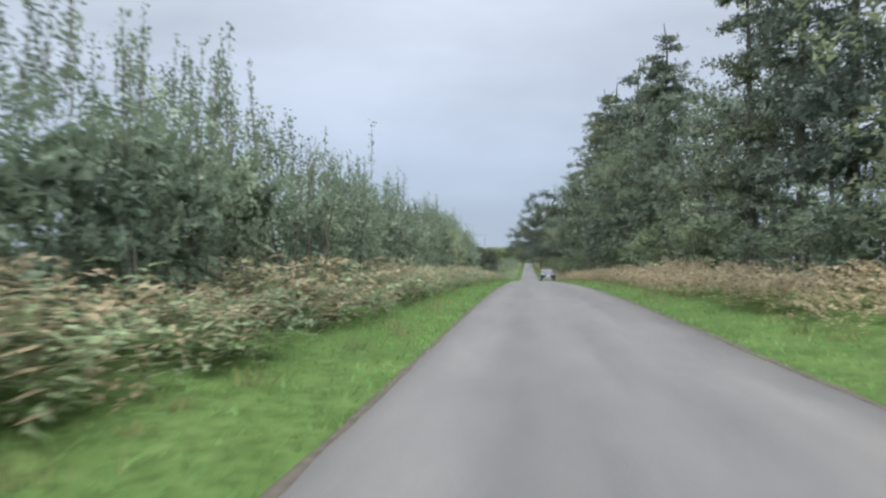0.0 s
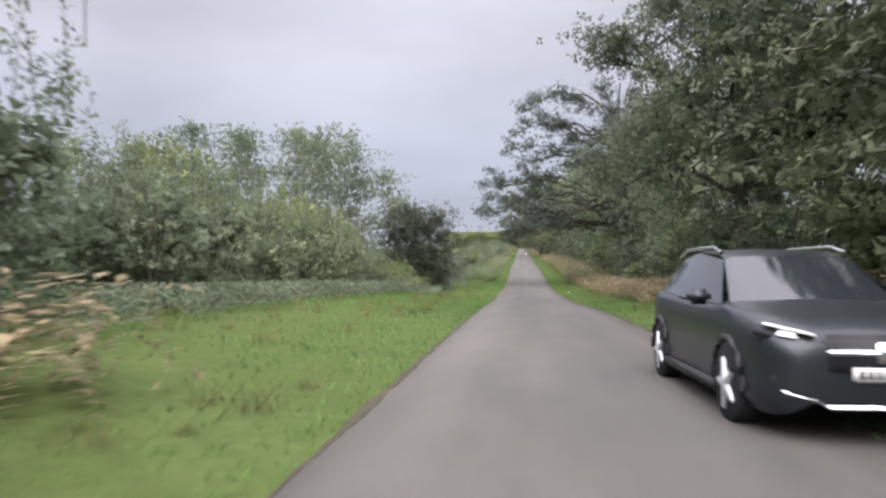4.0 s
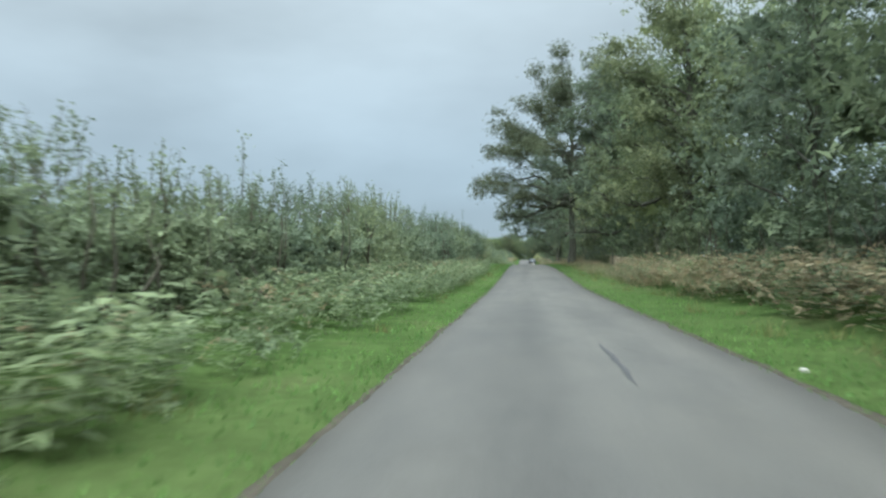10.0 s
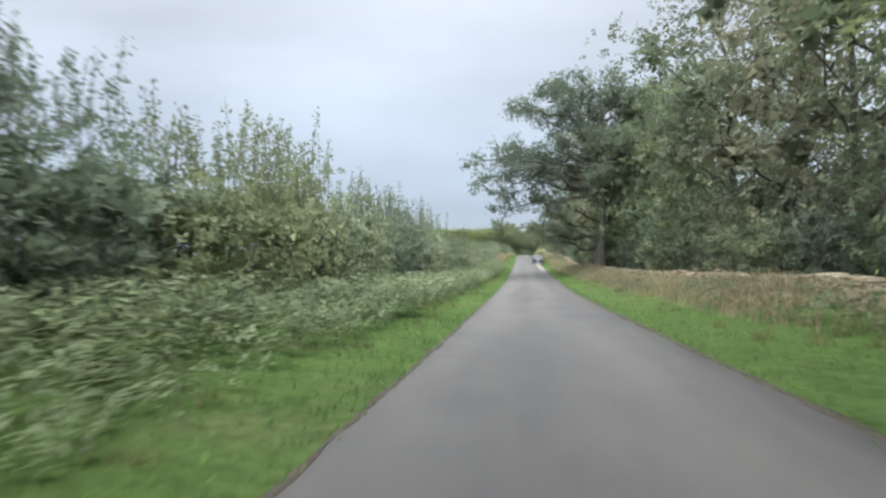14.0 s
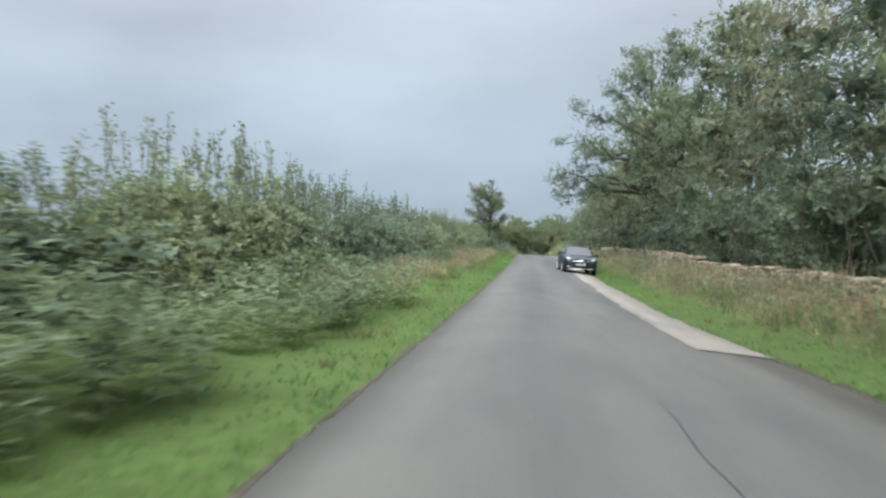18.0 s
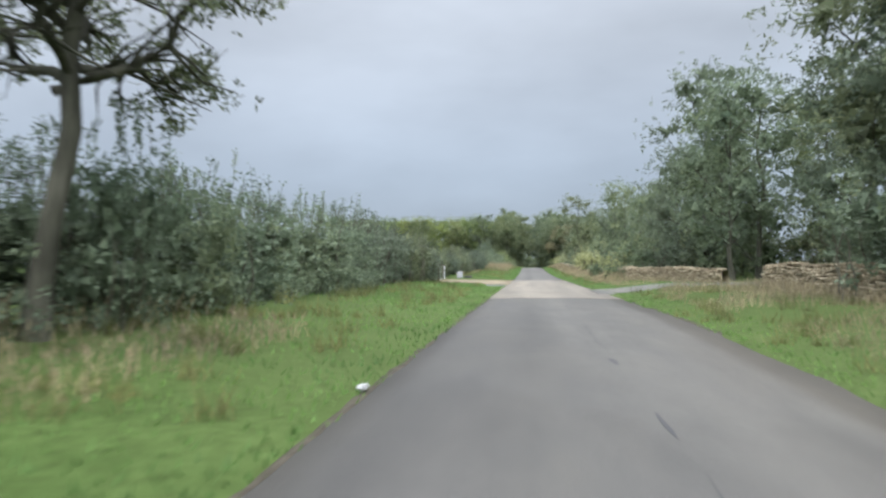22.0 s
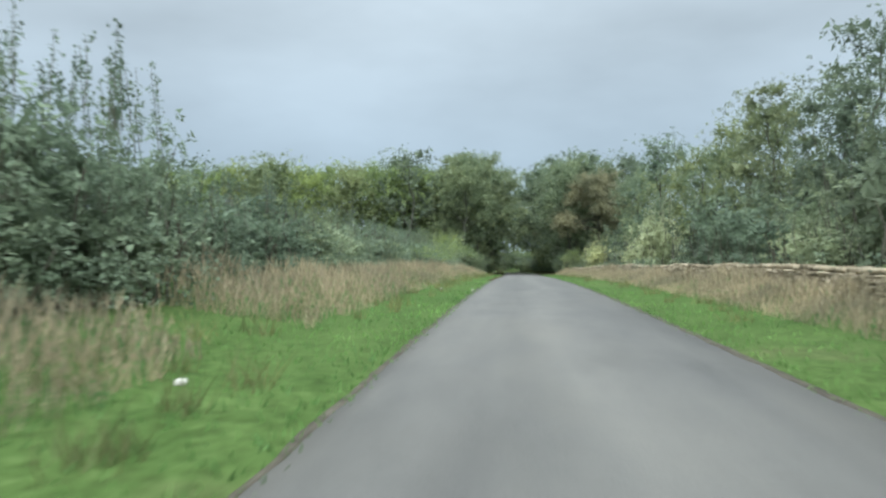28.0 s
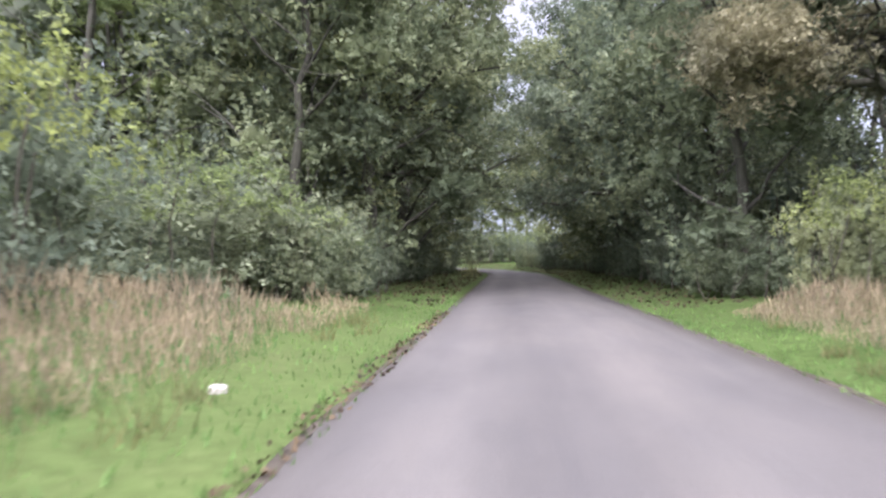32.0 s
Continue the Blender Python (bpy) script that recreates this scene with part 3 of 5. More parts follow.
def conifer(label, seed, height, radius):
    """A tall old pine: bare lower trunk, long drooping boughs of uneven length, tufted needles."""
    rng = np.random.default_rng(seed)
    trunk, boughs, at = grow_limb(rng, (0, 0, -0.3), (rng.uniform(-0.4, 0.4), 0.3, height), 0.32, 0.04, 9, 0.05), [], []
    for i in range(74):
        f = rng.uniform(0.1, 0.98)
        z = height * f
        reach = radius * (1.08 - f) ** 0.65 * rng.uniform(0.45, 1.15) + 0.4
        a = i * 2.4
        e = (reach * math.cos(a), reach * math.sin(a), z - reach * rng.uniform(-0.1, 0.26))
        bough = grow_limb(rng, (0, 0, z), e, 0.06, 0.01, 6, 0.08, 0.06)
        boughs.append(bough[::2])
        for p in bough[1:]:
            at.append(np.array(p[:3]) + rng.normal(size=(9, 3)) * (0.36, 0.36, 0.13) * (0.6 + 0.12 * reach))
    root = thing("pine_tree", label, "tree")
    V, Q = tubes([trunk], 7)
    V2, Q2 = tubes(boughs, 3)
    V, Q = V + V2, Q + [tuple(i + len(V) for i in q) for q in Q2]
    part("trunk", mesh_from("trunk", V, Q, BARK, True), None, root)
    v, f = spray_arrays(rng, np.concatenate(at), 0.4, 0.3, 0.6)
    part("crown", mesh_from("crown", v, f, LEAF_PINE), None, root)
    return root


def hedge_bush(label, seed, length, depth, height, leaf_mat, n=1850, leaf=0.14, shoots=26, name="hedge_bush", shoot_len=0.75, mass=900, inside=0.22, foot=1.0, fresh=None):
    """A stretch of hedge: stems, a dense uneven body of leaves, and upright shoots out of its top."""
    rng = np.random.default_rng(seed)
    paths, blobs = [], []
    for i in range(16):
        y = rng.uniform(-0.5, 0.5) * length
        x = rng.uniform(-0.4, 0.4) * depth
        paths.append(grow_limb(rng, (x, y, -0.15), (x + rng.normal() * 0.3, y + rng.normal() * 0.4, height * rng.uniform(0.5, 0.84)), 0.045, 0.012, 4, 0.2))
    for i in range(11):
        y = (i / 10 - 0.5) * length
        h = height * rng.uniform(0.78, 1.0)
        blobs.append((rng.normal() * 0.12 * depth, y, h * 0.62, depth * 0.5, length * 0.11, h * 0.4))
        if rng.random() < foot:
            blobs.append((rng.normal() * 0.1 * depth, y, h * 0.27, depth * 0.43, length * 0.1, h * 0.25))
    body = crown_places(rng, blobs, n // 14, 14, 0.17, 0.58)
    at = []
    for i in range(shoots):
        y = rng.uniform(-0.5, 0.5) * length
        x = rng.normal() * 0.25 * depth
        h = height * rng.uniform(0.8, 0.95)
        ln = shoot_len * rng.uniform(0.4, 1.3)
        lean = rng.normal(size=2) * 0.16
        shoot = grow_limb(rng, (x, y, h - 0.3), (x + lean[0] * ln, y + lean[1] * ln, h + ln), 0.012, 0.004, 2, 0.05)
        paths.append(shoot)
        k = int(38 * ln) + 10
        f = rng.random(k)[:, None]
        a, b = np.array(shoot[0][:3]), np.array(shoot[-1][:3])
        at.append(a + (b - a) * (0.25 + 0.78 * f) + rng.normal(size=(k, 3)) * (0.055, 0.055, 0.03))
    root = thing(name, label, "hedge" if name == "hedge_bush" else "bush")
    V, Q = tubes(paths, 3)
    tagged(part("stem_growth", mesh_from("stem_growth", V, Q, TWIG, True), None, root), kind="stuff")
    v, f = spray_arrays(rng, body[::3], leaf * 2.1, 0.1)
    v2, f2 = leaf_arrays(rng, np.concatenate(at), leaf * 0.75, True, 0.1)
    dense = inner_sprays(rng, blobs, mass, inside, 0.62)
    if fresh:  # young leaves over the top of the bush
        body = crown_places(rng, [b for b in blobs if b[2] > height * 0.4], n // 22, 14, 0.2, 0.85)
        young = spray_arrays(rng, body[body[:, 2] > height * 0.56][::2], leaf * 2.1, 0.1)
        part("foliage", mesh_from("foliage", *joined((v, f), dense), leaf_mat), None, root)
        part("young_growth", mesh_from("young_growth", *joined(young, (v2, f2)), fresh), None, root, "yellow-green young leaves")
    else:
        part("foliage", mesh_from("foliage", *joined((v, f), (v2, f2), dense), leaf_mat), None, root)
    return root


rnd = random.Random(5)


def plant(arch, x, y, size=1.0, tall=None, turn=None, group="", label="", sink=0.05):
    """Sets a copy of an archetype on the ground."""
    m = pose(x, y, ground_z(x, y) - sink, 0, 0, rnd.uniform(0, 360) if turn is None else turn)
    ob = copy_thing(arch, m @ Matrix.Diagonal((size, size, tall or size, 1)))
    return tagged(ob, label, "", group)


HEDGES = [hedge_bush("tangled hawthorn hedge with upright leafy shoots", 11 + i, 6.0, 2.2, 3.0, LEAF_HEDGE, 5000, 0.09, 44, shoot_len=0.8, mass=1700, inside=0.2, foot=0.92) for i in range(4)]
TRIMMED = [hedge_bush("dense trimmed dark green field hedge", 31 + i, 6.0, 2.0, 2.4, LEAF_TRIM, 5600, 0.085, 26, shoot_len=0.45, mass=2200, inside=0.21) for i in range(2)]
SHRUBS = [hedge_bush("broad leafy woodland-edge shrub", 51 + i, 5.0, 3.4, 4.2, (LEAF_OLIVE, LEAF_DARK, LEAF_HEDGE)[i], 1700, 0.14, 9, "shrub", 0.7, 600, 0.32) for i in range(3)]
BRIGHT = hedge_bush("sprawling yellow-green bramble thicket", 71, 5.0, 3.0, 3.0, LEAF_BRAMBLE, 4600, 0.08, 26, "bramble_bush", 0.6, 1600, 0.17, fresh=LEAF_LIGHT)
PALE = hedge_bush("pale climbing creeper heaped over a shrub", 74, 2.6, 2.0, 3.0, LEAF_PALE, 2400, 0.085, 12, "creeper", 0.9, 700, 0.18)
WOODS = [tree("tall broadleaf tree of a dense roadside wood", 81, 12, 4.4, 1.0, LEAF_OLIVE, BARK, 13, 340, 14, 0.16, 0.42, mass=700, inside=0.46),
         tree("dark green broadleaf tree at the wood's edge", 82, 13, 4.8, 1.2, LEAF_DARK, BARK, 13, 360, 14, 0.16, 0.44, mass=750, inside=0.46),
         tree("leafy ash tree with an open crown", 83, 13, 4.2, 2.4, LEAF_HEDGE, BARK, 12, 330, 14, 0.15, 0.42, mass=450, inside=0.44),
         tree("broadleaf tree with leaves turning brown", 84, 11, 4.0, 1.2, LEAF_BROWN, BARK, 12, 310, 14, 0.16, 0.42, mass=600, inside=0.44)]
FAR = [tree("broadleaf tree of the dense far wood", 181 + i, 12.5, 4.7, 1.0, (LEAF_HEDGE, LEAF_LIGHT, LEAF_OLIVE, LEAF_DARK)[i], BARK, 13, 300, 14, 0.17, 0.44, mass=800, inside=0.44) for i in range(4)]
MOUTH = [tree("leafy tree at the mouth of the far wood", 191 + i, 12.5, 4.7, 1.0, (LEAF_HEDGE, LEAF_OLIVE)[i], BARK, 14, 620, 14, 0.115, 0.42, mass=2600, inside=0.25) for i in range(2)]
BACK = tree("tall broadleaf tree deep in the wood", 86, 13, 5, 1.2, LEAF_DARK, BARK, 9, 130, 13, 0.21, 0.6, every=4, mass=360, inside=0.42)
PINES = [conifer("tall dark pine with drooping boughs", 91, 19, 4.6), conifer("old dark pine beside the lane", 92, 17, 4.2)]
SLIM = [tree("slender birch tree with thin open foliage", 95 + i, 10.5, 2.3, 2.5, LEAF_HEDGE, BARK_PALE, 9, 190, 18, 0.14, 0.38, 0.11, sky_holes=0.3) for i in range(2)]
HOLLY = tree("dense dark holly tree by a field gate", 101, 5.9, 3.0, 0.3, LEAF_HOLLY, BARK, 20, 1300, 20, 0.1, 0.26, 0.16, 3, 3, name="holly_tree", mass=3200, inside=0.2)
THICKET = hedge_bush("thicket of hazel in the wood", 72, 5.0, 3.4, 4.2, LEAF_DARK, 1900, 0.13, 3, "shrub", 0.7, 600, 0.32)


def overhang_tree(name, label, seed, x, y, height, trunk_r, limbs, leaf_mat, leaf=0.2, per=16, lean=0.0, spread=0.42, bare=0.45, forks=3, dense=0, every=2, fluff=1.6):
    """A big roadside tree whose listed limbs (reach x, y offset, start height, end height, radius) hang over the lane;
    each limb forks again and again, and its leaves sit in clumps round the outer forks."""
    rng = np.random.default_rng(seed)
    root = thing(name, label, "tree", m=pose(x, y, ground_z(x, y)))
    trunk = grow_limb(rng, (0, 0, -0.4), (lean, 0.4, height * 0.94), trunk_r, 0.06, 10, 0.06)
    trunk[0] = (*trunk[0][:3], trunk_r * 1.5)
    trunk[1] = (*trunk[1][:3], trunk_r * 1.08)
    thick, thin, at, blobs = [trunk], [], [], []
    for dx, dy, z0, z1, r in limbs:
        k = min(max(int(z0 / height * 10), 1), 9)
        p0 = trunk[k]
        ln = math.hypot(dx - p0[0], dy - p0[1])
        limb = grow_limb(rng, (p0[0], p0[1], z0), (dx, dy, z1), r, 0.03, 8, 0.32, rng.uniform(-0.06, 0.12))
        thick.append(limb)
        for j in (5, 7, 8):
            b = rng.uniform(0.8, 1.5)
            blobs.append((*limb[j][:2], limb[j][2] + 0.3, b, b, b * 0.7))
        out = np.array([dx - p0[0], dy - p0[1], 0]) / max(ln, 0.1)
        for j in range(2, 9):
            f = j / 8
            for q in range(forks):
                p = limb[j]
                turn = rng.uniform(-1.3, 1.3)
                d = np.array([out[0] * math.cos(turn) - out[1] * math.sin(turn), out[0] * math.sin(turn) + out[1] * math.cos(turn), rng.uniform(-0.45, 0.65) * fluff])
                reach = rng.uniform(0.5, 1.0) * (0.7 + 0.2 * ln * (1.15 - f))
                e = np.array(p[:3]) + d * reach
                twig = grow_limb(rng, p[:3], e, p[3] * 0.5 + 0.006, 0.006, 4, 0.28)
                thin.append(twig)
                if f < bare:
                    continue
                for c in (twig[2], twig[3], twig[4]):
                    s = spread * rng.uniform(0.5, 1.25)
                    at.append(np.array(c[:3]) + np.clip(rng.normal(size=(int(per * rng.uniform(0.5, 1.3)), 3)), -1.5, 1.5) * (s, s, s * 0.62))
    if dense:
        at.append(crown_places(rng, blobs, dense, 18, 0.4, 0.3))
    V, Q = tubes(thick, 7)
    V2, Q2 = tubes([twig[::2] for twig in thin], 3)
    V, Q = V + V2, Q + [tuple(i + len(V) for i in q) for q in Q2]
    part("trunk", mesh_from("trunk", V, Q, BARK, True), None, root)
    v, f = spray_arrays(rng, np.concatenate(at)[::every], leaf * 2.1, 0.25)
    part("crown", mesh_from("crown", v, f, leaf_mat), None, root)
    return root


def limb_set(seed, n, reach, low, high, start=0.0, r=0.12, back=0.6, side=-1, rise=0.12, peak=0.35):
    """Limbs all round a trunk, the longest over the lane and in the middle heights; higher ones climb more steeply."""
    rng = np.random.default_rng(seed)
    out = []
    for i in range(n):
        f = (i + rng.random()) / n
        z0 = low + (high - low) * f * 0.66
        ang = i * 2.4 + rng.uniform(-0.6, 0.6)
        over = 0.5 + 0.5 * math.cos(ang)
        ln = reach * (0.3 + 0.7 * math.sin(math.pi * min(0.28 + 0.5 * peak + 0.54 * f, 1)) ** 0.7) * rng.uniform(0.72, 1.05) * (back + (1 - back) * over)
        z1 = z0 + start + rise * ln + (high - low) * 0.34 * f * rng.uniform(0.5, 1.15) + rng.normal() * 0.5
        out.append((side * ln * math.cos(ang), ln * math.sin(ang) * 0.9, z0, min(z1, high + 0.4), r * (1.2 - 0.8 * f)))
    return out


# ---- left side: hedges ----
# y from, y to, distance to the left, height, kind
RUNS = [(-14, 62, 6.1, 4.1, "h"), (62, 90, 6.8, 4.4, "h"), (90, 124, 8.6, 3.2, "h"), (137, 161, 7.2, 2.35, "t"), (165, 174, 7.4, 1.5, "t"), (174, 181, 6.4, 2.9, "h"),
        (181, 196, 6.4, 3.1, "h"), (196, 214, 6.2, 2.5, "h"), (214, 250, 6.1, 3.25, "h"), (250, 278, 6.3, 3.35, "h"), (278, 300, 6.2, 3.9, "h"), (300, 325, 6.0, 3.6, "h"), (325, 352, 6.2, 3.0, "h"),
        (352, 378, 6.4, 2.2, "h"), (378, 416, 6.6, 2.9, "h"), (416, 440, 6.7, 2.7, "h"), (440, 478, 6.7, 2.8, "h"), (478, 500, 7.0, 3.0, "t"), (513, 562, 7.6, 2.5, "t"),
        (562, 600, 7.0, 2.5, "h"), (600, 612, 7.0, 2.25, "h")]
for y0, y1, off, high, kind in RUNS:
    y = y0 + 2.2
    while y < y1 - 0.8:
        arch = rnd.choice(HEDGES if kind == "h" else TRIMMED)
        tall = high * rnd.uniform(0.84, 1.12) / (3.2 if kind == "h" else 2.5)
        plant(arch, -off + rnd.uniform(-0.3, 0.3), y, rnd.uniform(0.92, 1.08), tall, rnd.choice((0, 180)) + rnd.uniform(-6, 6), "hedge along the lane")
        y += 4.3 * rnd.uniform(0.85, 1.1)
for i in range(10):
    plant(rnd.choice(TRIMMED), -7.9, 176 + 4.2 * i, 1.0, 0.95, rnd.choice((0, 180)), "hedge along the lane")
for x, y in ((-7.6, 498.9), (-7.5, 503.1)):
    plant(TRIMMED[0], x, y, 1.0, 1.2, rnd.uniform(-6, 6), "hedge along the lane")
for y, x, k in ((604, -7.2, 0), (609, -6.9, 2), (614, -7.1, 1), (619, -7.2, 0), (624, -7.0, 2)):
    plant(HEDGES[k], x, y, 0.9, 0.68 + 0.012 * (y - 604), rnd.uniform(-30, 30), "hedge along the lane")
for y, x, tall in ((612, -6.2, 0.55), (622, -6.0, 0.6), (630, -6.9, 0.95), (636, -6.6, 0.9), (642, -6.8, 1.2), (648, -6.7, 1.4), (653, -6.2, 1.15), (657, -5.4, 0.8)):
    plant(BRIGHT, x + rnd.uniform(-0.9, 0.3), y, rnd.uniform(0.85, 1.2), tall * rnd.uniform(0.85, 1.1), rnd.uniform(-40, 40), "brambles before the wood")
for y, x in ((100, -10.5), (108, -10.0), (115, -10.2)):
    plant(BRIGHT, x, y, 1.1, 1.35, rnd.uniform(-20, 20), "brambles by the lane")
plant(SHRUBS[1], -8.3, 167.6, 0.62, 0.78, 10, "hedge along the lane")
for x, y in ((-13, 134), (-16.5, 132), (-20, 135), (-11.5, 137.5)):
    plant(SHRUBS[1], x, y, 0.8, 0.75, None, "shrubs behind the gate")
plant(BRIGHT, -6.9, 118.6, 0.66, 0.6, 8, "brambles by the lane")
plant(BRIGHT, -6.6, 122.0, 0.6, 0.52, 170, "brambles by the lane")
plant(HOLLY, -8.1, 135.2, 1.0, 1.08, 20)
plant(TRIMMED[1], -8.3, 136.2, 0.8, 0.95, 70, "hedge along the lane")
for x, y, s in ((-10.5, 139, 0.95), (-12.6, 137, 1.12), (-14.6, 140, 1.28), (-17.0, 138, 1.22), (-19.4, 141, 1.3), (-21.5, 137, 1.25), (-24, 141, 1.3), (-27, 139, 1.35), (-15.6, 134, 1.1)):
    plant(rnd.choice(SLIM), x, y, s, s, None, "slender trees behind the hedge")
for x, y, s in ((-24, 128, 0.8), (-29, 133, 0.95), (-33, 129, 0.9), (-20, 124, 0.7)):
    plant(WOODS[0], x, y, s, s, None, "trees behind the hedge")
for x, y, s, h in ((7.0, 546, 1.1, 0.95), (7.0, 531, 1.2, 0.9), (7.2, 538, 0.9, 0.75), (7.2, 560, 1.0, 0.85), (8.0, 572, 0.8, 0.6), (7.6, 590, 0.8, 0.6), (7.7, 611, 1.1, 1.25), (7.4, 616, 0.9, 0.7), (7.0, 634, 0.9, 1.0), (7.3, 640, 0.9, 0.8), (7.9, 520, 0.7, 0.55)):
    plant(PALE, x, y, s, h, None, "creepers over the wall")
for i in range(16):
    plant(BACK, -150 - rnd.uniform(0, 40) - 6 * (i % 5), 190 + 22 * i, 1.0, 0.7, None, "far field trees")

plant(BRIGHT, 7.0, 653.0, 0.6, 0.85, 90, "brambles before the wood")

# ---- right side: wood with a shrubby edge behind the verge ----
y = 20.0
while y < 648:
    if not 474 < y < 500 and not 606 < y < 617:
        x = 9.4 + rnd.uniform(-0.4, 0.9)
        pick = rnd.choice(SHRUBS)
        s = rnd.uniform(0.85, 1.15)
        plant(pick, x, y, s, s * rnd.uniform(0.6, 1.1), rnd.uniform(-25, 25), "shrubs along the wood")
    y += rnd.uniform(3.8, 5.2)
y = 18.0
while y < 652:
    s, x, picks = 1.1, 10.6, WOODS[:4]
    if y < 66:
        s, x, picks = 1.0, 11.4, [PINES[0], PINES[1], PINES[0], WOODS[1]]
    elif y < 125:
        s, picks = 0.98, [WOODS[0], WOODS[1], WOODS[1], PINES[0], PINES[1]]
    elif y < 230:
        s, picks = 1.0, [WOODS[0], WOODS[0], WOODS[1], WOODS[2], WOODS[3]]
    elif y < 372:
        s, x, picks = 1.25, 11.2, [WOODS[1], WOODS[0], WOODS[0], WOODS[3]]
    elif y < 440:
        s = 0.95
    elif y < 500:
        s, x, picks = 0.78, 11.8, WOODS[:3]
    else:
        s, x, picks = 0.68 if 556 < y < 630 else 0.72 if y < 556 else 0.86, 12.8, WOODS[:3]
    s *= rnd.uniform(0.88, 1.1)
    if not 478 < y < 492:
        plant(rnd.choice(picks), x + rnd.uniform(-1.0, 1.4), y, s, s * rnd.uniform(0.95, 1.1), None, "trees of the wood")
    y += rnd.uniform(5.2, 7.4)
for y, x, s in ((92, 11, 1.25), (98, 9.8, 1.3), (105, 10.5, 1.15), (74, 11, 1.1), (60, 10.5, 1.05)):
    plant(PINES[rnd.randrange(2)], x, y, s, s, None, "pines at the wood's edge")
y = 10.0
while y < 660:
    plant(BACK, 19 + rnd.uniform(-2.5, 2.5), y, 1.1 if y < 440 else 0.9, None, None, "trees deeper in the wood")
    y += rnd.uniform(8.5, 11.5)

for x, y, s, k in ((11.4, 471, 0.84, 1), (11.9, 476.5, 0.88, 1), (12.4, 560, 0.95, 2), (12.8, 494, 0.9, 0), (16, 488, 0.8, 1), (17, 495, 0.8, 0)):
    plant(WOODS[k], x, y, s, s, None, "trees of the wood")

plant(WOODS[1], 7.6, 572.0, 0.86, 0.9, None, "trees of the wood")
plant(WOODS[1], 11.8, 502.5, 1.0, 1.12, None, "trees of the wood")
for x, y in ((14, 578), (15, 586), (14, 594), (15, 602), (14, 609), (15, 616), (14, 624), (15, 632), (15, 484), (16, 490), (15.5, 497), (14, 503), (15, 509), (14.5, 515), (15, 522)):
    plant(SHRUBS[1], x, y, 0.9, 0.8, None, "shrubs along the wood")
for y, s in ((258, 0.36), (263, 0.42), (267, 0.5), (271, 0.42), (281, 0.3)):
    plant(SHRUBS[1], 7.0, y, s, s * 0.75, None, "low scrub before the wall")
plant(HEDGES[1], -7.3, 581.5, 1.0, 1.28, 4, "hedge along the lane")
plant(HEDGES[2], -7.7, 577.5, 1.0, 1.2, 184, "hedge along the lane")
for i in range(6):
    plant((SHRUBS[0], PALE)[i % 2], 6.0, 501.5 + 4.4 * i, 0.36, 0.3, None, "low scrub before the wall")
for i in range(13):
    plant(THICKET, 13.6 + rnd.uniform(-0.5, 1.5), 504 + 4.4 * i, 1.1, rnd.uniform(0.95, 1.3), None, "shrubs along the wood")

for i in range(17):
    plant(THICKET, 14.6 + rnd.uniform(-0.8, 0.8), 284 + 5.4 * i, 1.2, rnd.uniform(1.3, 1.7), None, "shrubs along the wood")

for i in range(9):
    plant(THICKET, 15.4 + rnd.uniform(-0.8, 0.8), 588 + 6.6 * i, 1.2, rnd.uniform(1.3, 1.6), None, "shrubs along the wood")

# big trees whose limbs hang over the lane
overhang_tree("pine_tree", "old spreading pine with boughs over the lane", 201, 9.0, 147.0, 19.0, 0.36,
              limb_set(1, 36, 12.0, 4.4, 18.5, -0.4, 0.13, 0.45, rise=0.03) + [(-12.0, -2, 5.2, 5.8, 0.15), (-11.6, 1.5, 5.6, 6.6, 0.14), (-11.4, -3.2, 6.3, 7.4, 0.14), (-9.8, 3, 4.8, 4.6, 0.12), (-12.0, 0.2, 7.4, 8.6, 0.13), (-8.6, -4.5, 5.4, 5.4, 0.12), (-9.5, -1.0, 11.0, 12.2, 0.12), (-9.0, 1.5, 12.5, 13.8, 0.11), (-8.4, -2.0, 13.5, 15.2, 0.1), (-7.6, 0.5, 15.0, 16.6, 0.1)],
              LEAF_PINE, 0.115, 22, spread=0.36, bare=0.4, dense=620, fluff=1.0)
overhang_tree("oak_tree", "massive old oak with bare limbs over the lane", 202, 5.2, 276.0, 23.0, 0.37,
              limb_set(2, 46, 10.2, 6.2, 22.5, -0.3, 0.18, 0.85, rise=0.1, peak=0.4) + [(-6.5, -4.5, 6.2, 6.0, 0.2), (-9.6, -1.5, 6.8, 8.4, 0.22), (-7.5, 2.0, 6.2, 5.4, 0.2), (-8.8, 1.0, 9.0, 12.5, 0.16), (-7.6, -2.5, 11.0, 16.5, 0.14)],
              LEAF_OAK, 0.115, 26, spread=0.5, bare=0.42, dense=1700, every=2)
overhang_tree("oak_tree", "leafy oak leaning over the lane", 203, 7.0, 346.0, 18.5, 0.42,
              limb_set(3, 36, 11.0, 7.4, 18.0, 0.0, 0.15, 0.55, rise=0.12) + [(-9.4, 0, 7.6, 6.2, 0.13), (-10.6, -1, 8.6, 8.0, 0.14), (-11.6, 1, 9.4, 10.4, 0.14), (-8.4, 2, 7.6, 7.0, 0.12)], LEAF_DARK, 0.145, 16, spread=0.4, bare=0.35, dense=640)
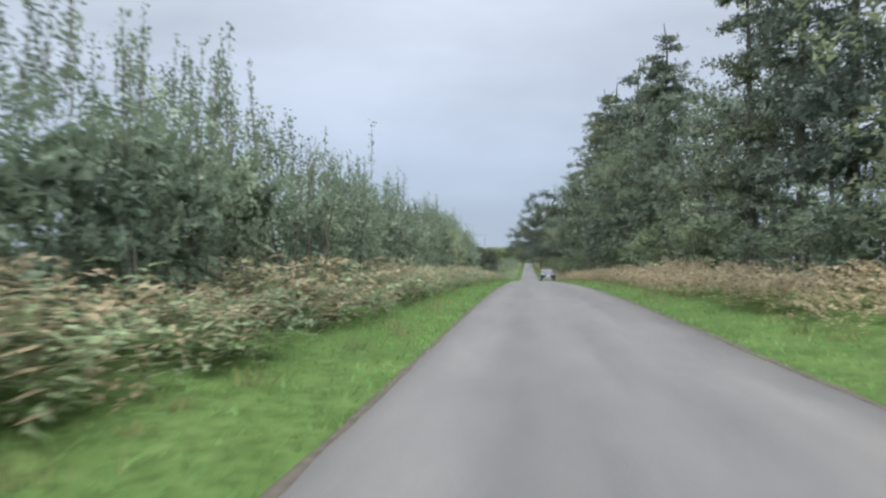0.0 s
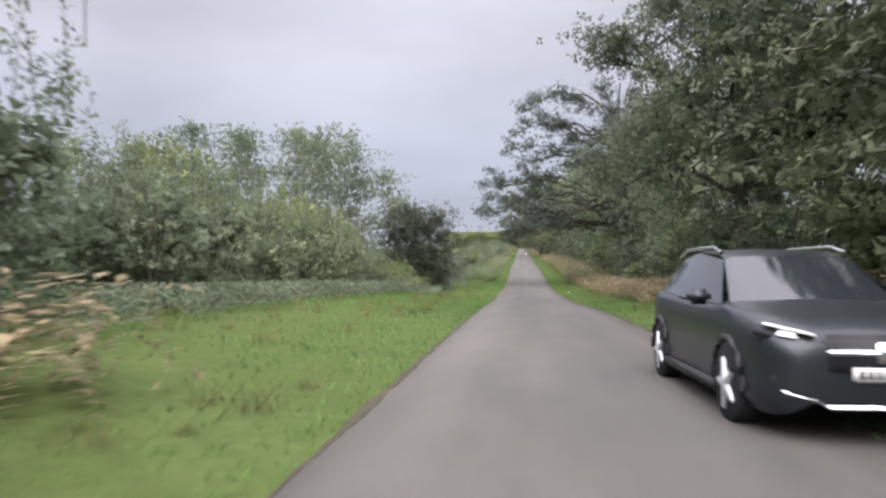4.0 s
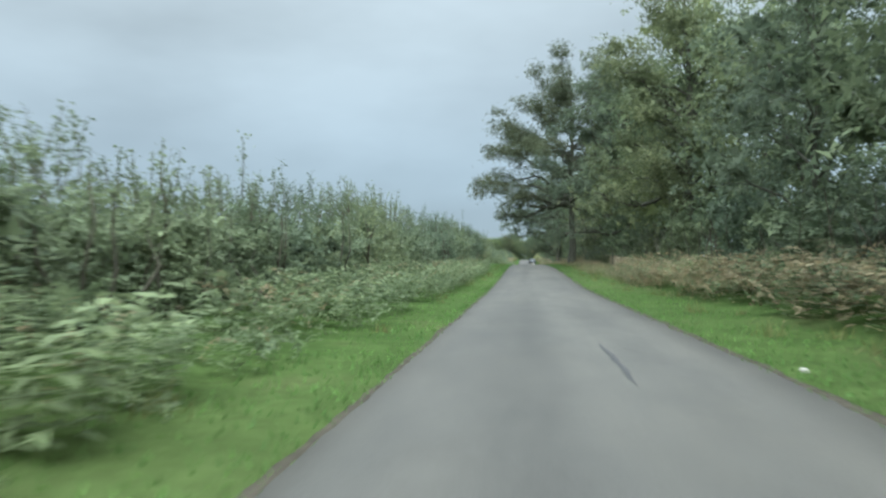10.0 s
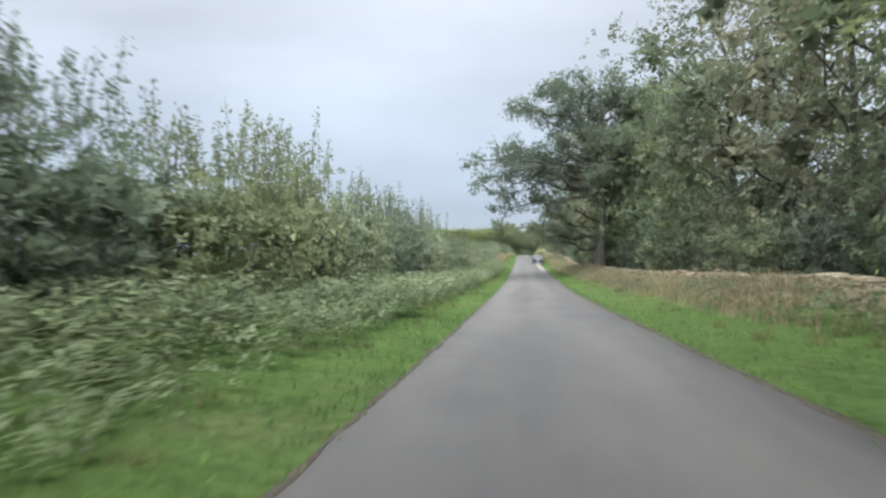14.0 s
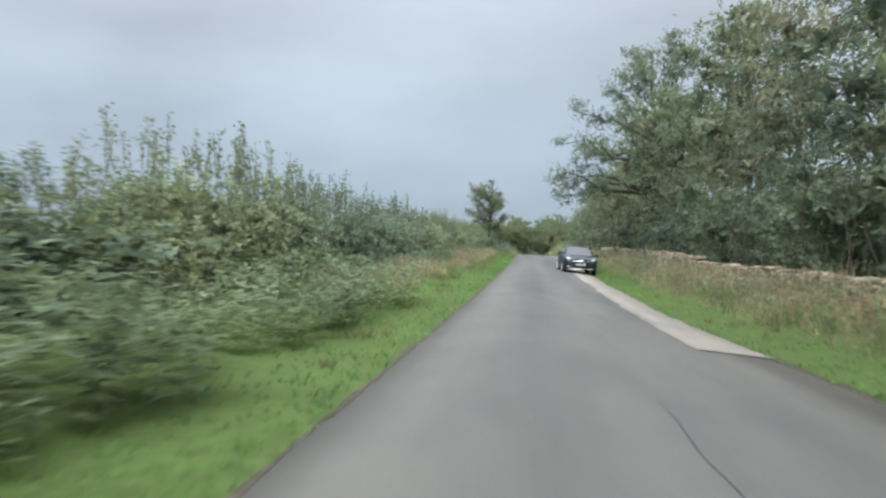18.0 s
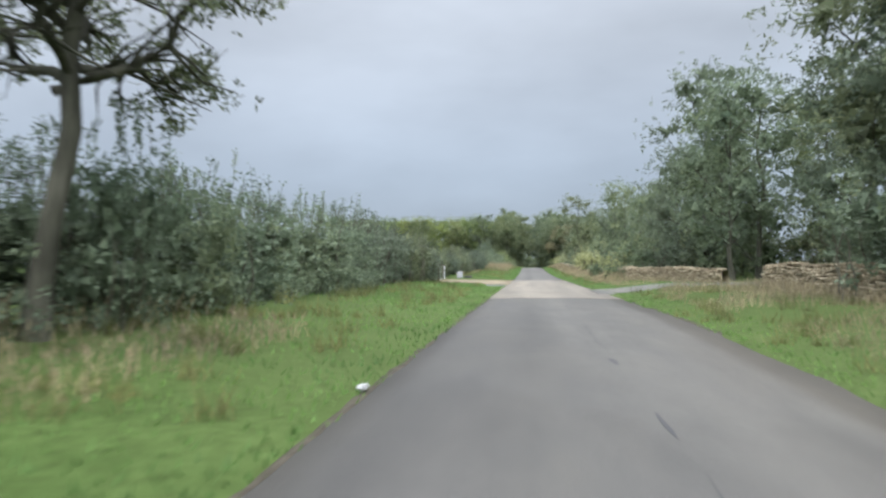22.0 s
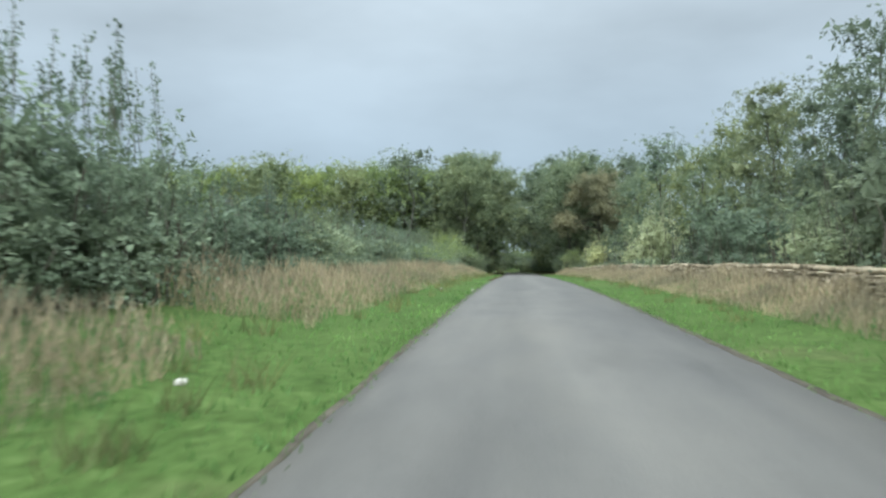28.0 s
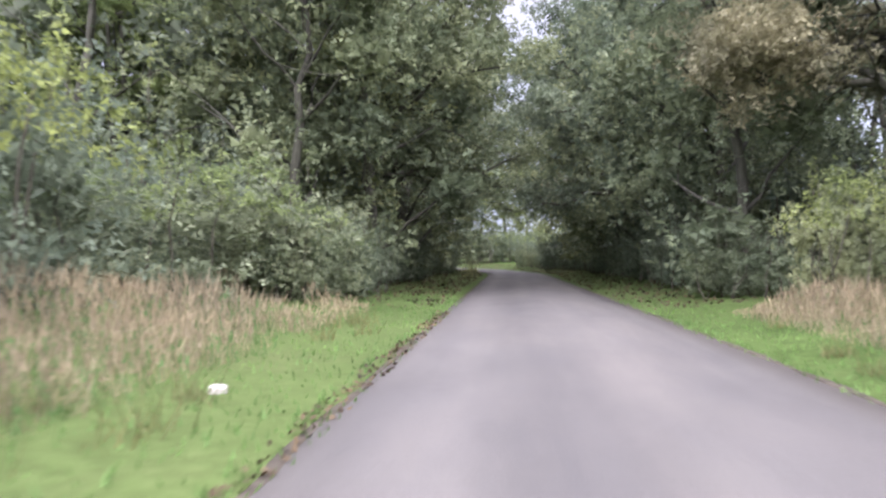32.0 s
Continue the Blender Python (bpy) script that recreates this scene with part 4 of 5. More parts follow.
overhang_tree("ash_tree", "tall ash tree with a curved open limb", 204, 9.5, 425.0, 17.5, 0.36,
              limb_set(4, 26, 7.0, 4.8, 17.0, 0.3, 0.15, 0.85, rise=0.22, peak=0.5) + [(-7.1, -0.4, 4.9, 5.0, 0.13), (-6.6, 0.8, 5.4, 6.6, 0.13), (-6.9, -1.2, 7.0, 9.0, 0.12)], LEAF_HEDGE, 0.115, 14, spread=0.32, bare=0.5, dense=320)
overhang_tree("oak_tree", "broad oak at the wood's edge", 205, 9.4, 112.0, 16.5, 0.36, limb_set(5, 30, 7.4, 4.2, 16.0, 0.0, 0.13, 0.8), LEAF_DARK, 0.145, 15, dense=520)
overhang_tree("oak_tree", "broad oak with low boughs", 206, 9.6, 238.0, 17.5, 0.36, limb_set(6, 28, 6.4, 3.6, 17.0, 0.0, 0.13, 0.8), LEAF_DARK, 0.145, 15, dense=300)
overhang_tree("oak_tree", "dark round-crowned oak among the wood", 211, 9.0, 258.0, 18.0, 0.4, limb_set(11, 32, 7.6, 2.8, 17.5, 0.0, 0.14, 0.85), LEAF_DARK, 0.145, 15, dense=560)
overhang_tree("oak_tree", "dark round-crowned oak among the wood", 212, 8.6, 356.0, 15.5, 0.4, limb_set(12, 32, 8.0, 1.8, 15.0, 0.0, 0.14, 0.85), LEAF_DARK, 0.145, 15, dense=560)
overhang_tree("ash_tree", "lone young ash tree in the hedge", 213, -5.6, 458.8, 9.6, 0.14, limb_set(13, 34, 2.4, 2.7, 8.7, 0.1, 0.06, 0.9, 1, rise=0.3, peak=0.3), LEAF_DARK, 0.085, 9, lean=0.8, spread=0.2, bare=0.5, dense=14)
for x, y, s, h in ((-5.9, 456.6, 0.4, 0.62), (-5.5, 460.6, 0.42, 0.7), (-6.0, 463.5, 0.4, 0.6)):
    plant(SHRUBS[2], x, y, s, h, None, "hedge along the lane")
for x, y, s in ((8.8, 196, 1.55), (9.4, 212, 1.6), (8.6, 183, 1.2)):
    plant(SLIM[0], x, y, s, s, None, "slender trees at the wood's edge")

# ---- wood at the far end, both sides of the lane ----
for i in range(16):
    s = rnd.uniform(1.0, 1.14)
    plant(rnd.choice([FAR[0], FAR[1], FAR[1], FAR[1], FAR[1], FAR[2]]), -7 - 3.3 * i + rnd.uniform(-1, 1), 661 + rnd.uniform(0, 7), s, s, None, "trees of the far wood")
    plant(rnd.choice([SHRUBS[1], SHRUBS[0], BRIGHT]), -9.5 - 3.3 * i, 655 + rnd.uniform(0, 4), 1.1, 1.1, rnd.uniform(60, 120), "shrubs of the far wood")
for i in range(15):
    plant(BACK, -9.5 - 3.6 * i, 673 + rnd.uniform(-2.5, 3), 1.1, None, None, "trees deeper in the far wood")
    plant(SHRUBS[i % 3], -8.5 - 3.4 * i, 666 + rnd.uniform(-2, 2), 1.25, 1.3, None, "shrubs of the far wood")
for i in range(10):
    plant(FAR[(0, 1, 1, 2)[i % 4]], -10 - 4.4 * i + rnd.uniform(-1, 1), 669 + rnd.uniform(0, 3), 1.2, 1.16, None, "trees of the far wood")
for x, y, s in ((9.6, 668, 1.2), (7.2, 688, 1.3), (12.0, 676, 1.2)):
    plant(FAR[2], x, y, 1.3, s, None, "trees of the far wood")
for i in range(8):
    plant(THICKET, 10.5 + 2.4 * (i % 4), 644 + 3.4 * i, 1.0, 0.9, None, "shrubs of the far wood")
for i in range(15):
    y = 660 + 5.2 * i
    for side in (-1, 1):
        if y > 708 and (side > 0 or i % 2):
            continue
        s = rnd.uniform(1.05, 1.25)
        plant(rnd.choice(MOUTH) if i < 4 else rnd.choice([FAR[0], FAR[2], FAR[3], WOODS[3] if side > 0 else FAR[3]]), 0.7 + side * rnd.uniform(5.6, 7.0) + bend(y), y + rnd.uniform(-1.5, 1.5), s, s, None, "trees of the far wood")
        plant(rnd.choice([THICKET, SHRUBS[1], THICKET]), 0.7 + side * rnd.uniform(7.4, 8.8) + bend(y), y, 1.0, rnd.uniform(0.8, 1.2), rnd.uniform(-20, 20), "shrubs of the far wood")
        plant(BACK, 0.7 + side * rnd.uniform(12, 18) + bend(y), y, 1.15, None, None, "trees deeper in the far wood")
for i in range(12):
    plant(BRIGHT if i % 3 else SHRUBS[0], 2 - 2.6 * i + 4, 738 + 0.3 * i + rnd.uniform(0, 4), 1.2, 1.4, None, "shrubs of the far wood")
    plant(FAR[1 if i % 3 else 2], 6 - 3.4 * i, 744 + rnd.uniform(0, 6), 1.15, 1.15, None, "trees of the far wood")
for i in range(16):
    for side in (-1, 1):
        y = 657 + 4.0 * i + rnd.uniform(-1, 1)
        plant(rnd.choice(HEDGES), 0.7 + side * (5.2 + rnd.uniform(-0.3, 0.5)) + bend(y), y, 0.6, rnd.uniform(0.5, 0.85), rnd.uniform(-25, 25), "low scrub of the far wood")
overhang_tree("oak_tree", "dark oak arching over the lane in the wood", 207, -6.6, 668.0, 16.0, 0.34, limb_set(7, 32, 9.0, 4.8, 15.5, -0.3, 0.13, 0.6, 1), LEAF_HEDGE, 0.15, 18, dense=760)
overhang_tree("oak_tree", "dark oak arching over the lane in the wood", 208, 7.6, 676.0, 17.0, 0.36, limb_set(8, 38, 9.4, 4.8, 16.5, -0.3, 0.13, 0.75), LEAF_HEDGE, 0.15, 18, dense=820)
overhang_tree("oak_tree", "brown-leaved tree leaning out of the wood", 209, 9.8, 657.5, 11.5, 0.28, limb_set(9, 24, 5.2, 4.2, 11.0, 0.0, 0.11, 0.7), LEAF_BROWN, 0.1, 24, dense=420, every=1)
overhang_tree("oak_tree", "dark oak arching over the lane in the wood", 210, -6.8, 692.0, 19.5, 0.34, limb_set(10, 34, 9.0, 4.8, 19.0, -0.3, 0.13, 0.6, 1), LEAF_HEDGE, 0.15, 18, dense=600)

plant(PALE, -2.3, 684.0, 0.4, 0.3, None, "", "pale cream flowering weeds at the lane's edge")
overhang_tree("oak_tree", "leafy oak arching over the lane in the wood", 214, 6.4, 704.0, 20.0, 0.34, limb_set(14, 36, 9.4, 4.8, 19.5, -0.2, 0.13, 0.6), LEAF_HEDGE, 0.15, 16, dense=640)

for arch in HEDGES + TRIMMED + SHRUBS + [BRIGHT, PALE, HOLLY, THICKET] + WOODS + FAR + MOUTH + [BACK] + PINES + SLIM:
    for o in [*arch.children_recursive, arch]:
        bpy.data.objects.remove(o)


# ---- bracken, tall grass, mown verge ----
def strip_places(rng, y0, y1, x0, x1, density, fade=0.35):
    """Random places in a strip; patchy along its edges."""
    n = int((y1 - y0) * abs(x1 - x0) * density)
    y, f = rng.uniform(y0, y1, n), rng.random(n)
    x = x0 + (x1 - x0) * f
    keep = np.array([noise.noise((a * 0.9, b * 0.5, 7)) > -0.55 + fade * (abs(c - 0.5) * 2) ** 3 for a, b, c in zip(x, y, f)], bool)
    return x[keep], y[keep]


def z_at(x, y):
    return np.array([ground_z(a, b) for a, b in zip(x, y)])


def fronds(rng, x, y, high):
    """Arching fern fronds, each a rib of paired pointed leaflets."""
    n = len(x)
    z = z_at(x, y)
    mound = np.array([1 + 0.75 * noise.noise((a * 0.55, b * 0.33, 4)) for a, b in zip(x, y)])
    az, ln = rng.uniform(0, 2 * np.pi, n), high * mound * rng.uniform(0.65, 1.25, n)
    lean = rng.uniform(0.35, 1.1, n)
    d = np.stack([np.cos(az), np.sin(az)], 1)
    V = []
    for k in range(1, 12):
        f = k / 11
        out, up = lean * ln * f**1.5, ln * (f * 1.15 - 0.55 * f**2.6)
        mid = np.stack([x + d[:, 0] * out, y + d[:, 1] * out, z + up], 1)
        w = ln * 0.3 * (1.06 - f) * (0.3 + 0.7 * min(k / 4, 1))
        side = np.stack([-d[:, 1], d[:, 0], np.zeros(n)], 1)
        fwd = np.stack([d[:, 0] * 0.5, d[:, 1] * 0.5, -0.15 * np.ones(n)], 1)
        b = 0.036 * ln[:, None]
        for s in (-1, 1):
            tip = mid + s * side * w[:, None] + fwd * w[:, None] * 0.6 + rng.normal(size=(n, 3)) * 0.02
            V.append(np.stack([mid - np.concatenate([d, np.zeros((n, 1))], 1) * b, mid + np.concatenate([d, np.zeros((n, 1))], 1) * b, tip], 1))
    v = np.stack(V, 1).reshape(-1, 3)
    return v, np.arange(len(v)).reshape(-1, 3)


def blades(rng, x, y, high, width, lean=0.35, heads=False):
    """Grass blades, bent with the wind; heads adds a feathery tip."""
    n = len(x)
    z = z_at(x, y)
    mound = np.array([1 + 0.7 * noise.noise((a * 0.8, b * 0.45, 11)) for a, b in zip(x, y)]) if heads else 1.0
    az, ln = rng.uniform(0, 2 * np.pi, n), high * mound * rng.uniform(0.5, 1.2, n)
    a2 = rng.uniform(0, 2 * np.pi, n)
    base = np.stack([x, y, z], 1)
    side = np.stack([np.cos(a2), np.sin(a2), np.zeros(n)], 1) * width
    tip = base + np.stack([np.cos(az) * lean * ln * rng.random(n), np.sin(az) * lean * ln * rng.random(n), ln], 1)
    v = np.stack([base - side, base + side, tip], 1).reshape(-1, 3)
    if heads:
        mid = base + (tip - base) * 0.72
        up = (tip - base) * 0.34
        v = np.concatenate([v, np.stack([mid - side * 2.2, mid + side * 2.2, mid + up], 1).reshape(-1, 3)])
    return v, np.arange(len(v)).reshape(-1, 3)


def stuff(name, arrays, mat, label, category):
    V, Fc, k = [], [], 0
    for v, f in arrays:
        V.append(v)
        Fc.append(f + k)
        k += len(v)
    return tagged(new(name, mesh_from(name, np.concatenate(V), np.concatenate(Fc), mat)), label, category, kind="stuff")


rng = np.random.default_rng(7)
# y from, y to, x from, x to, fronds a square metre, height
GREEN_FERN = [(-2, 78, -2.9, -5.6, 5, 1.0), (150, 172, -2.6, -6.4, 8, 0.85), (172, 254, -2.5, -5.3, 8, 0.95), (254, 264, -3.6, -5.3, 5, 0.7), (280, 384, -2.5, -5.3, 8, 1.0), (140, 236, 4.6, 7.4, 4, 1.2), (276, 300, 4.8, 7.0, 3, 0.7),
              (300, 446, 4.9, 7.2, 3, 0.8), (-2, 60, -2.7, -4.2, 2, 0.8)]
BROWN_FERN = [(-2, 86, -3.0, -5.8, 5, 1.05), (5, 140, 4.5, 7.4, 7, 0.95), (140, 236, 4.5, 7.6, 5, 1.25), (276, 330, 4.6, 7.2, 3, 0.8), (330, 446, 4.8, 7.2, 2, 0.8), (172, 262, -3.2, -5.4, 0.8, 0.95)]


def clumps(rng, x, y, high, size=0.09):
    """Soft leafy clumps under the fronds, in mounds."""
    z = z_at(x, y)
    mound = np.array([1 + 0.75 * noise.noise((a * 0.55, b * 0.33, 4)) for a, b in zip(x, y)])
    k = 9
    up = rng.random((len(x), k)) ** 0.8 * (0.8 * high * mound)[:, None]
    at = np.stack([np.repeat(x[:, None], k, 1) + rng.normal(size=up.shape) * 0.16, np.repeat(y[:, None], k, 1) + rng.normal(size=up.shape) * 0.16, z[:, None] + 0.05 + up], -1).reshape(-1, 3)
    return spray_arrays(rng, at[::2], size * 2.3, -0.1, 0.6)


stuff("green_bracken", [fronds(rng, *strip_places(rng, a, b, c, d, n * 1.25), h) for a, b, c, d, n, h in GREEN_FERN] + [clumps(rng, *strip_places(rng, a, b, c, d, n * 0.9), h * 0.85, 0.055) for a, b, c, d, n, h in GREEN_FERN],
      FERN_GREEN, "pale green arching bracken along the verge", "bracken")
stuff("brown_bracken", [fronds(rng, *strip_places(rng, a, b, c, d, n * 1.25), h) for a, b, c, d, n, h in BROWN_FERN] + [clumps(rng, *strip_places(rng, a, b, c, d, n * 0.9), h * 0.85, 0.055) for a, b, c, d, n, h in BROWN_FERN],
      FERN_BROWN, "rust-brown dying bracken along the verge", "bracken")
DRY = [(262, 282, -4.4, -6.0, 20, 0.4), (384, 462, -3.3, -6.2, 42, 0.52), (555, 655, -3.0, -6.2, 85, 0.66), (215, 238, 4.3, 7.3, 20, 0.5), (238, 276, 4.1, 7.0, 26, 0.32), (276, 400, 4.3, 7.3, 34, 0.62), (400, 446, 4.5, 7.2, 26, 0.42), (446, 480, 4.3, 8.2, 44, 0.36), (489.5, 501, 4.6, 8.6, 26, 0.34), (500, 654, 4.4, 6.1, 130, 0.48),
       (84, 120, -6.6, -8.0, 15, 0.5), (515, 555, -5.6, -6.6, 15, 0.4)]
def rising(a, b, c, d, n, h, width, lean, fade=0.35):
    """Tall grass that starts low beside the verge and grows towards the hedge or wall."""
    x, y = strip_places(rng, a, b, c, d, n, fade)
    patch = np.array([noise.noise((p * 0.5, q * 0.22, 21)) for p, q in zip(x, y)])
    keep = patch > -0.22
    x, y, patch = x[keep], y[keep], patch[keep]
    return blades(rng, x, y, h * (0.85 + 0.6 * patch) * (0.4 + 0.6 * np.clip(np.abs(x - c) / 1.3, 0, 1)), width, lean, True)


stuff("dry_grass", [rising(a, b, c, d, n * 1.5, h, 0.006, 0.55) for a, b, c, d, n, h in DRY], GRASS_TALL, "tall straw-coloured dry grass with seed heads", "grass")
TUFTS = [(-2, 476, LEFT + 0.05, LEFT - 0.3, 42, 0.12), (514, 660, LEFT + 0.12, LEFT - 0.25, 50, 0.12), (-2, 476, RIGHT - 0.12, RIGHT + 0.25, 50, 0.12), (512, 660, RIGHT - 0.12, RIGHT + 0.25, 50, 0.12),
         (-2, 150, 2.95, 4.6, 22, 0.13), (150, 480, 2.95, 4.5, 22, 0.12), (491, 660, 2.95, 4.5, 22, 0.12), (-2, 90, -1.45, -3.3, 26, 0.12), (88, 172, -1.5, -6.8, 22, 0.16),
         (172, 384, -1.45, -3.0, 26, 0.12), (384, 495.6, -1.45, -4.6, 24, 0.14), (495.6, 500, -2.6, -4.6, 24, 0.14), (514, 662, -1.45, -4.8, 24, 0.13), (262, 284, -2.6, -6.0, 24, 0.16), (470, 502, -3, -7, 22, 0.16), (478, 492, 3.2, 9, 14, 0.12), (514, 556, -4, -7, 22, 0.16)]
MEADOW = [(384, 462, -3.9, -6.2, 14, 0.35), (555, 655, -2.8, -6.2, 30, 0.45), (500, 654, 4.2, 6.0, 14, 0.3), (276, 400, 4.3, 7.0, 10, 0.4)]
stuff("meadow_grass", [rising(a, b, c, d, n, h, 0.008, 0.5) for a, b, c, d, n, h in MEADOW], GRASS_SHORT, "tall green grass among the dry stalks", "grass")
def beside_lane(x, y):
    """Moves places sideways with the lane's edges, less so the farther they lie from it."""
    left, right = np.interp(y, EDGE_Y, EDGE_LEFT) - LEFT, np.interp(y, EDGE_Y, EDGE_RIGHT) - RIGHT
    return x + np.where(x < 0, left * np.clip((x + 4.0) / 2.6, 0, 1), right * np.clip((4.8 - x) / 1.9, 0, 1)), y


stuff("verge_grass", [blades(rng, *beside_lane(*strip_places(rng, a, b, c, d, n * 1.7, 0.1)), h * 0.62, 0.012, 0.8) for a, b, c, d, n, h in TUFTS], GRASS_SHORT, "short bright green mown verge grass", "grass")
# y from, y to, x from, x to, tussocks a square metre, height
TUSSOCKS = [(88, 160, -2.6, -6.8, 0.5, 0.26), (160, 384, -1.9, -2.8, 0.4, 0.2), (384, 480, -2.3, -5.6, 0.9, 0.3), (480, 499, -2.8, -6.8, 0.6, 0.24), (513, 556, -2.4, -6.6, 0.7, 0.24),
            (556, 652, -2.2, -4.0, 1.0, 0.3), (-2, 88, -1.9, -3.0, 0.5, 0.2), (-2, 470, 3.5, 4.8, 0.5, 0.22), (496, 652, 3.6, 4.6, 0.7, 0.24), (460, 482, 4.0, 7.6, 0.8, 0.26)]
tussocks = []
for a, b, c, d, n, h in TUSSOCKS:
    x, y = strip_places(rng, a, b, c, d, n)
    size = rng.uniform(0.5, 1.5, len(x)).repeat(34)
    tussocks.append(blades(rng, x.repeat(34) + rng.normal(size=34 * len(x)) * 0.1 * size, y.repeat(34) + rng.normal(size=34 * len(x)) * 0.13 * size, h * size, 0.008, 1.0))
stuff("rough_grass", tussocks, GRASS_ROUGH, "olive and brown rough grass tussocks on the verge", "grass")
nettle = [(88, 150, -5.6, -7.6, 5, 0.5), (138, 172, -4.6, -6.6, 4, 0.45), (258, 284, -5.2, -6.6, 6, 0.6), (384, 478, -5.0, -6.6, 3, 0.6), (560, 650, -5.2, -6.6, 2, 0.8), (500, 650, 5.8, 7.0, 1.5, 0.8)]
arr = []
for a, b, c, d, n, h in nettle:
    x, y = strip_places(rng, a, b, c, d, n)
    z = z_at(x, y)
    at = (np.stack([x, y, z + 0.1], 1)[:, None, :] + rng.random((len(x), 36, 3)) * (0.4, 0.4, h)).reshape(-1, 3)
    arr.append(leaf_arrays(rng, at, 0.075, True, 0.2))
stuff("weeds", arr, LEAF_HEDGE, "nettles and weeds at the foot of the hedge", "weeds")
x, y = strip_places(rng, 610, 655, LEFT + 0.1, LEFT - 0.2, 160, 0.6)
stuff("leaf_litter", [leaf_arrays(rng, np.stack([x, y, z_at(x, y) + rng.uniform(0.02, 0.05, len(x))], 1), 0.06, True, 0, 2.5)], LITTER, "dark fallen leaves and mud at the lane's edge", "leaf litter")
# Fallen leaves, whose dark colour also stands in for shade under the trees.
fallen = []
for c, d in ((-1.7, -8.5), (3.2, 9.5)):
    x, y = strip_places(rng, 656, 742, c, d, 22, 0.2)
    x = x + np.array([bend(q) for q in y])
    fallen.append(leaf_arrays(rng, np.stack([x, y, z_at(x, y) + rng.uniform(0.02, 0.04, len(x))], 1), 0.1, True, 0, 2.5))
stuff("leaf_litter", fallen, LITTER, "brown fallen leaves on the wood's floor", "leaf litter")


# ---- repairs on the lane ----
def tar_line(y0, y1, x, width, mat, name, label, gaps=0.0):
    V, Fc = [], []
    n = max(int((y1 - y0) / 0.12), 2)
    for j in range(n + 1):
        y = y0 + (y1 - y0) * j / n
        w = width * (0.45 + 0.9 * abs(noise.noise((y * 2.3, x, 1)))) * min(1, 4 * min(j, n - j) / n + 0.12)
        c = x + 0.05 * noise.noise((y * 1.1, x, 9))
        z = lane_z(y) + cross_fall(x, y) + 0.02 + 0.03 * (1 - ((x - 0.76) / 2.1) ** 2) + 0.004
        V += [(c - w / 2, y, z), (c + w / 2, y, z)]
    for j in range(n):
        if noise.noise((y0 + j * 0.31, x, 2)) > gaps - 1:
            Fc.append((2 * j, 2 * j + 1, 2 * j + 3, 2 * j + 2))
    if Fc:
        tagged(new(name, mesh_from(name, V, Fc, mat)), label, "road mark", kind="structure")


for y0, y1, w in ((187.6, 189.2, 0.12), (200.2, 203.6, 0.11), (445, 448, 0.035), (449.5, 455.5, 0.03), (456.3, 457.2, 0.08), (459.8, 460.4, 0.1), (461, 466, 0.025), (468, 473.5, 0.025), (369, 372, 0.02),
                  (428.5, 431.5, 0.03), (432.2, 435.5, 0.035), (436.3, 440, 0.025)):
    tar_line(y0, y1, 1.02, w, TAR, "crack", "dark ragged crack along the lane's middle joint")
tar_line(265.4, 269.8, 0.94, 0.03, PAINT_WHITE, "white_line", "worn remnant of a white centre line", 0.8)
tar_line(182.4, 182.9, 1.0, 0.2, TAR, "pothole_patch", "small dark patch in the asphalt")
for y, x, w in ((124.6, -0.35, 0.3), (126.2, 0.05, 0.22), (127.9, -0.5, 0.26), (143.4, -0.3, 0.3), (145.1, 0.1, 0.24), (146.6, -0.45, 0.3)):
    tar_line(y, y + 0.5, x, w, DIRT, "pothole_patch", "shallow muddy pothole in the lane")
tar_line(393, 393.5, 1.6, 0.16, TAR, "pothole_patch", "small dark patch in the asphalt")

# puddle in the field entrance
bm = bmesh.new()
ring, shore = [], []
for k in range(72):
    a = 2 * math.pi * k / 72
    r = (1 + 0.2 * noise.noise((math.cos(a) * 1.4, math.sin(a) * 1.4, 3)) + 0.09 * noise.noise((math.cos(a) * 5, math.sin(a) * 5, 6)))
    for rim, out in ((ring, 1.0), (shore, 1.13)):
        x, y = -2.02 + out * (0.66 * r * math.cos(a) - 0.2 * math.sin(a)), 497.75 + out * 1.5 * r * math.sin(a)
        rim.append(bm.verts.new((x, y, lane_z(498) + 0.046 if rim is ring else min(ground_z(x, y), lane_z(498)) - 0.01)))
bm.faces.new(ring)
for k in range(72):
    bm.faces.new((ring[k - 1], shore[k - 1], shore[k], ring[k]))
me = bpy.data.meshes.new("puddle")
bm.to_mesh(me)
bm.free()
me.materials.append(WATER)
tagged(new("puddle", me), "still muddy puddle reflecting the sky", "puddle")


# ---- gates, posts and small things ----
def bar(a, b, r=0.022, seg=6):
    return tubes([[(*a, r), (*b, r)]], seg)


def field_gate(m, width=3.6, label="galvanised steel five-bar field gate, closed"):
    root = thing("field_gate", label, "gate", "field gates", m)
    for i, z in enumerate((0.2, 0.38, 0.56, 0.76, 0.98, 1.2)):
        part("rail", mesh_from("rail", *bar((0, 0, z), (width, 0, z), 0.026 if i in (0, 5) else 0.02), GALVANISED, True), None, root)
    for x in (0, width * 0.25, width * 0.5, width * 0.75, width):
        part("upright", mesh_from("upright", *bar((x, 0.012, 0.18), (x, 0.012, 1.22), 0.026), GALVANISED, True), None, root)
    part("brace", mesh_from("brace", *bar((0, -0.02, 0.2), (width * 0.5, -0.02, 1.18), 0.016), GALVANISED, True), None, root)
    return root


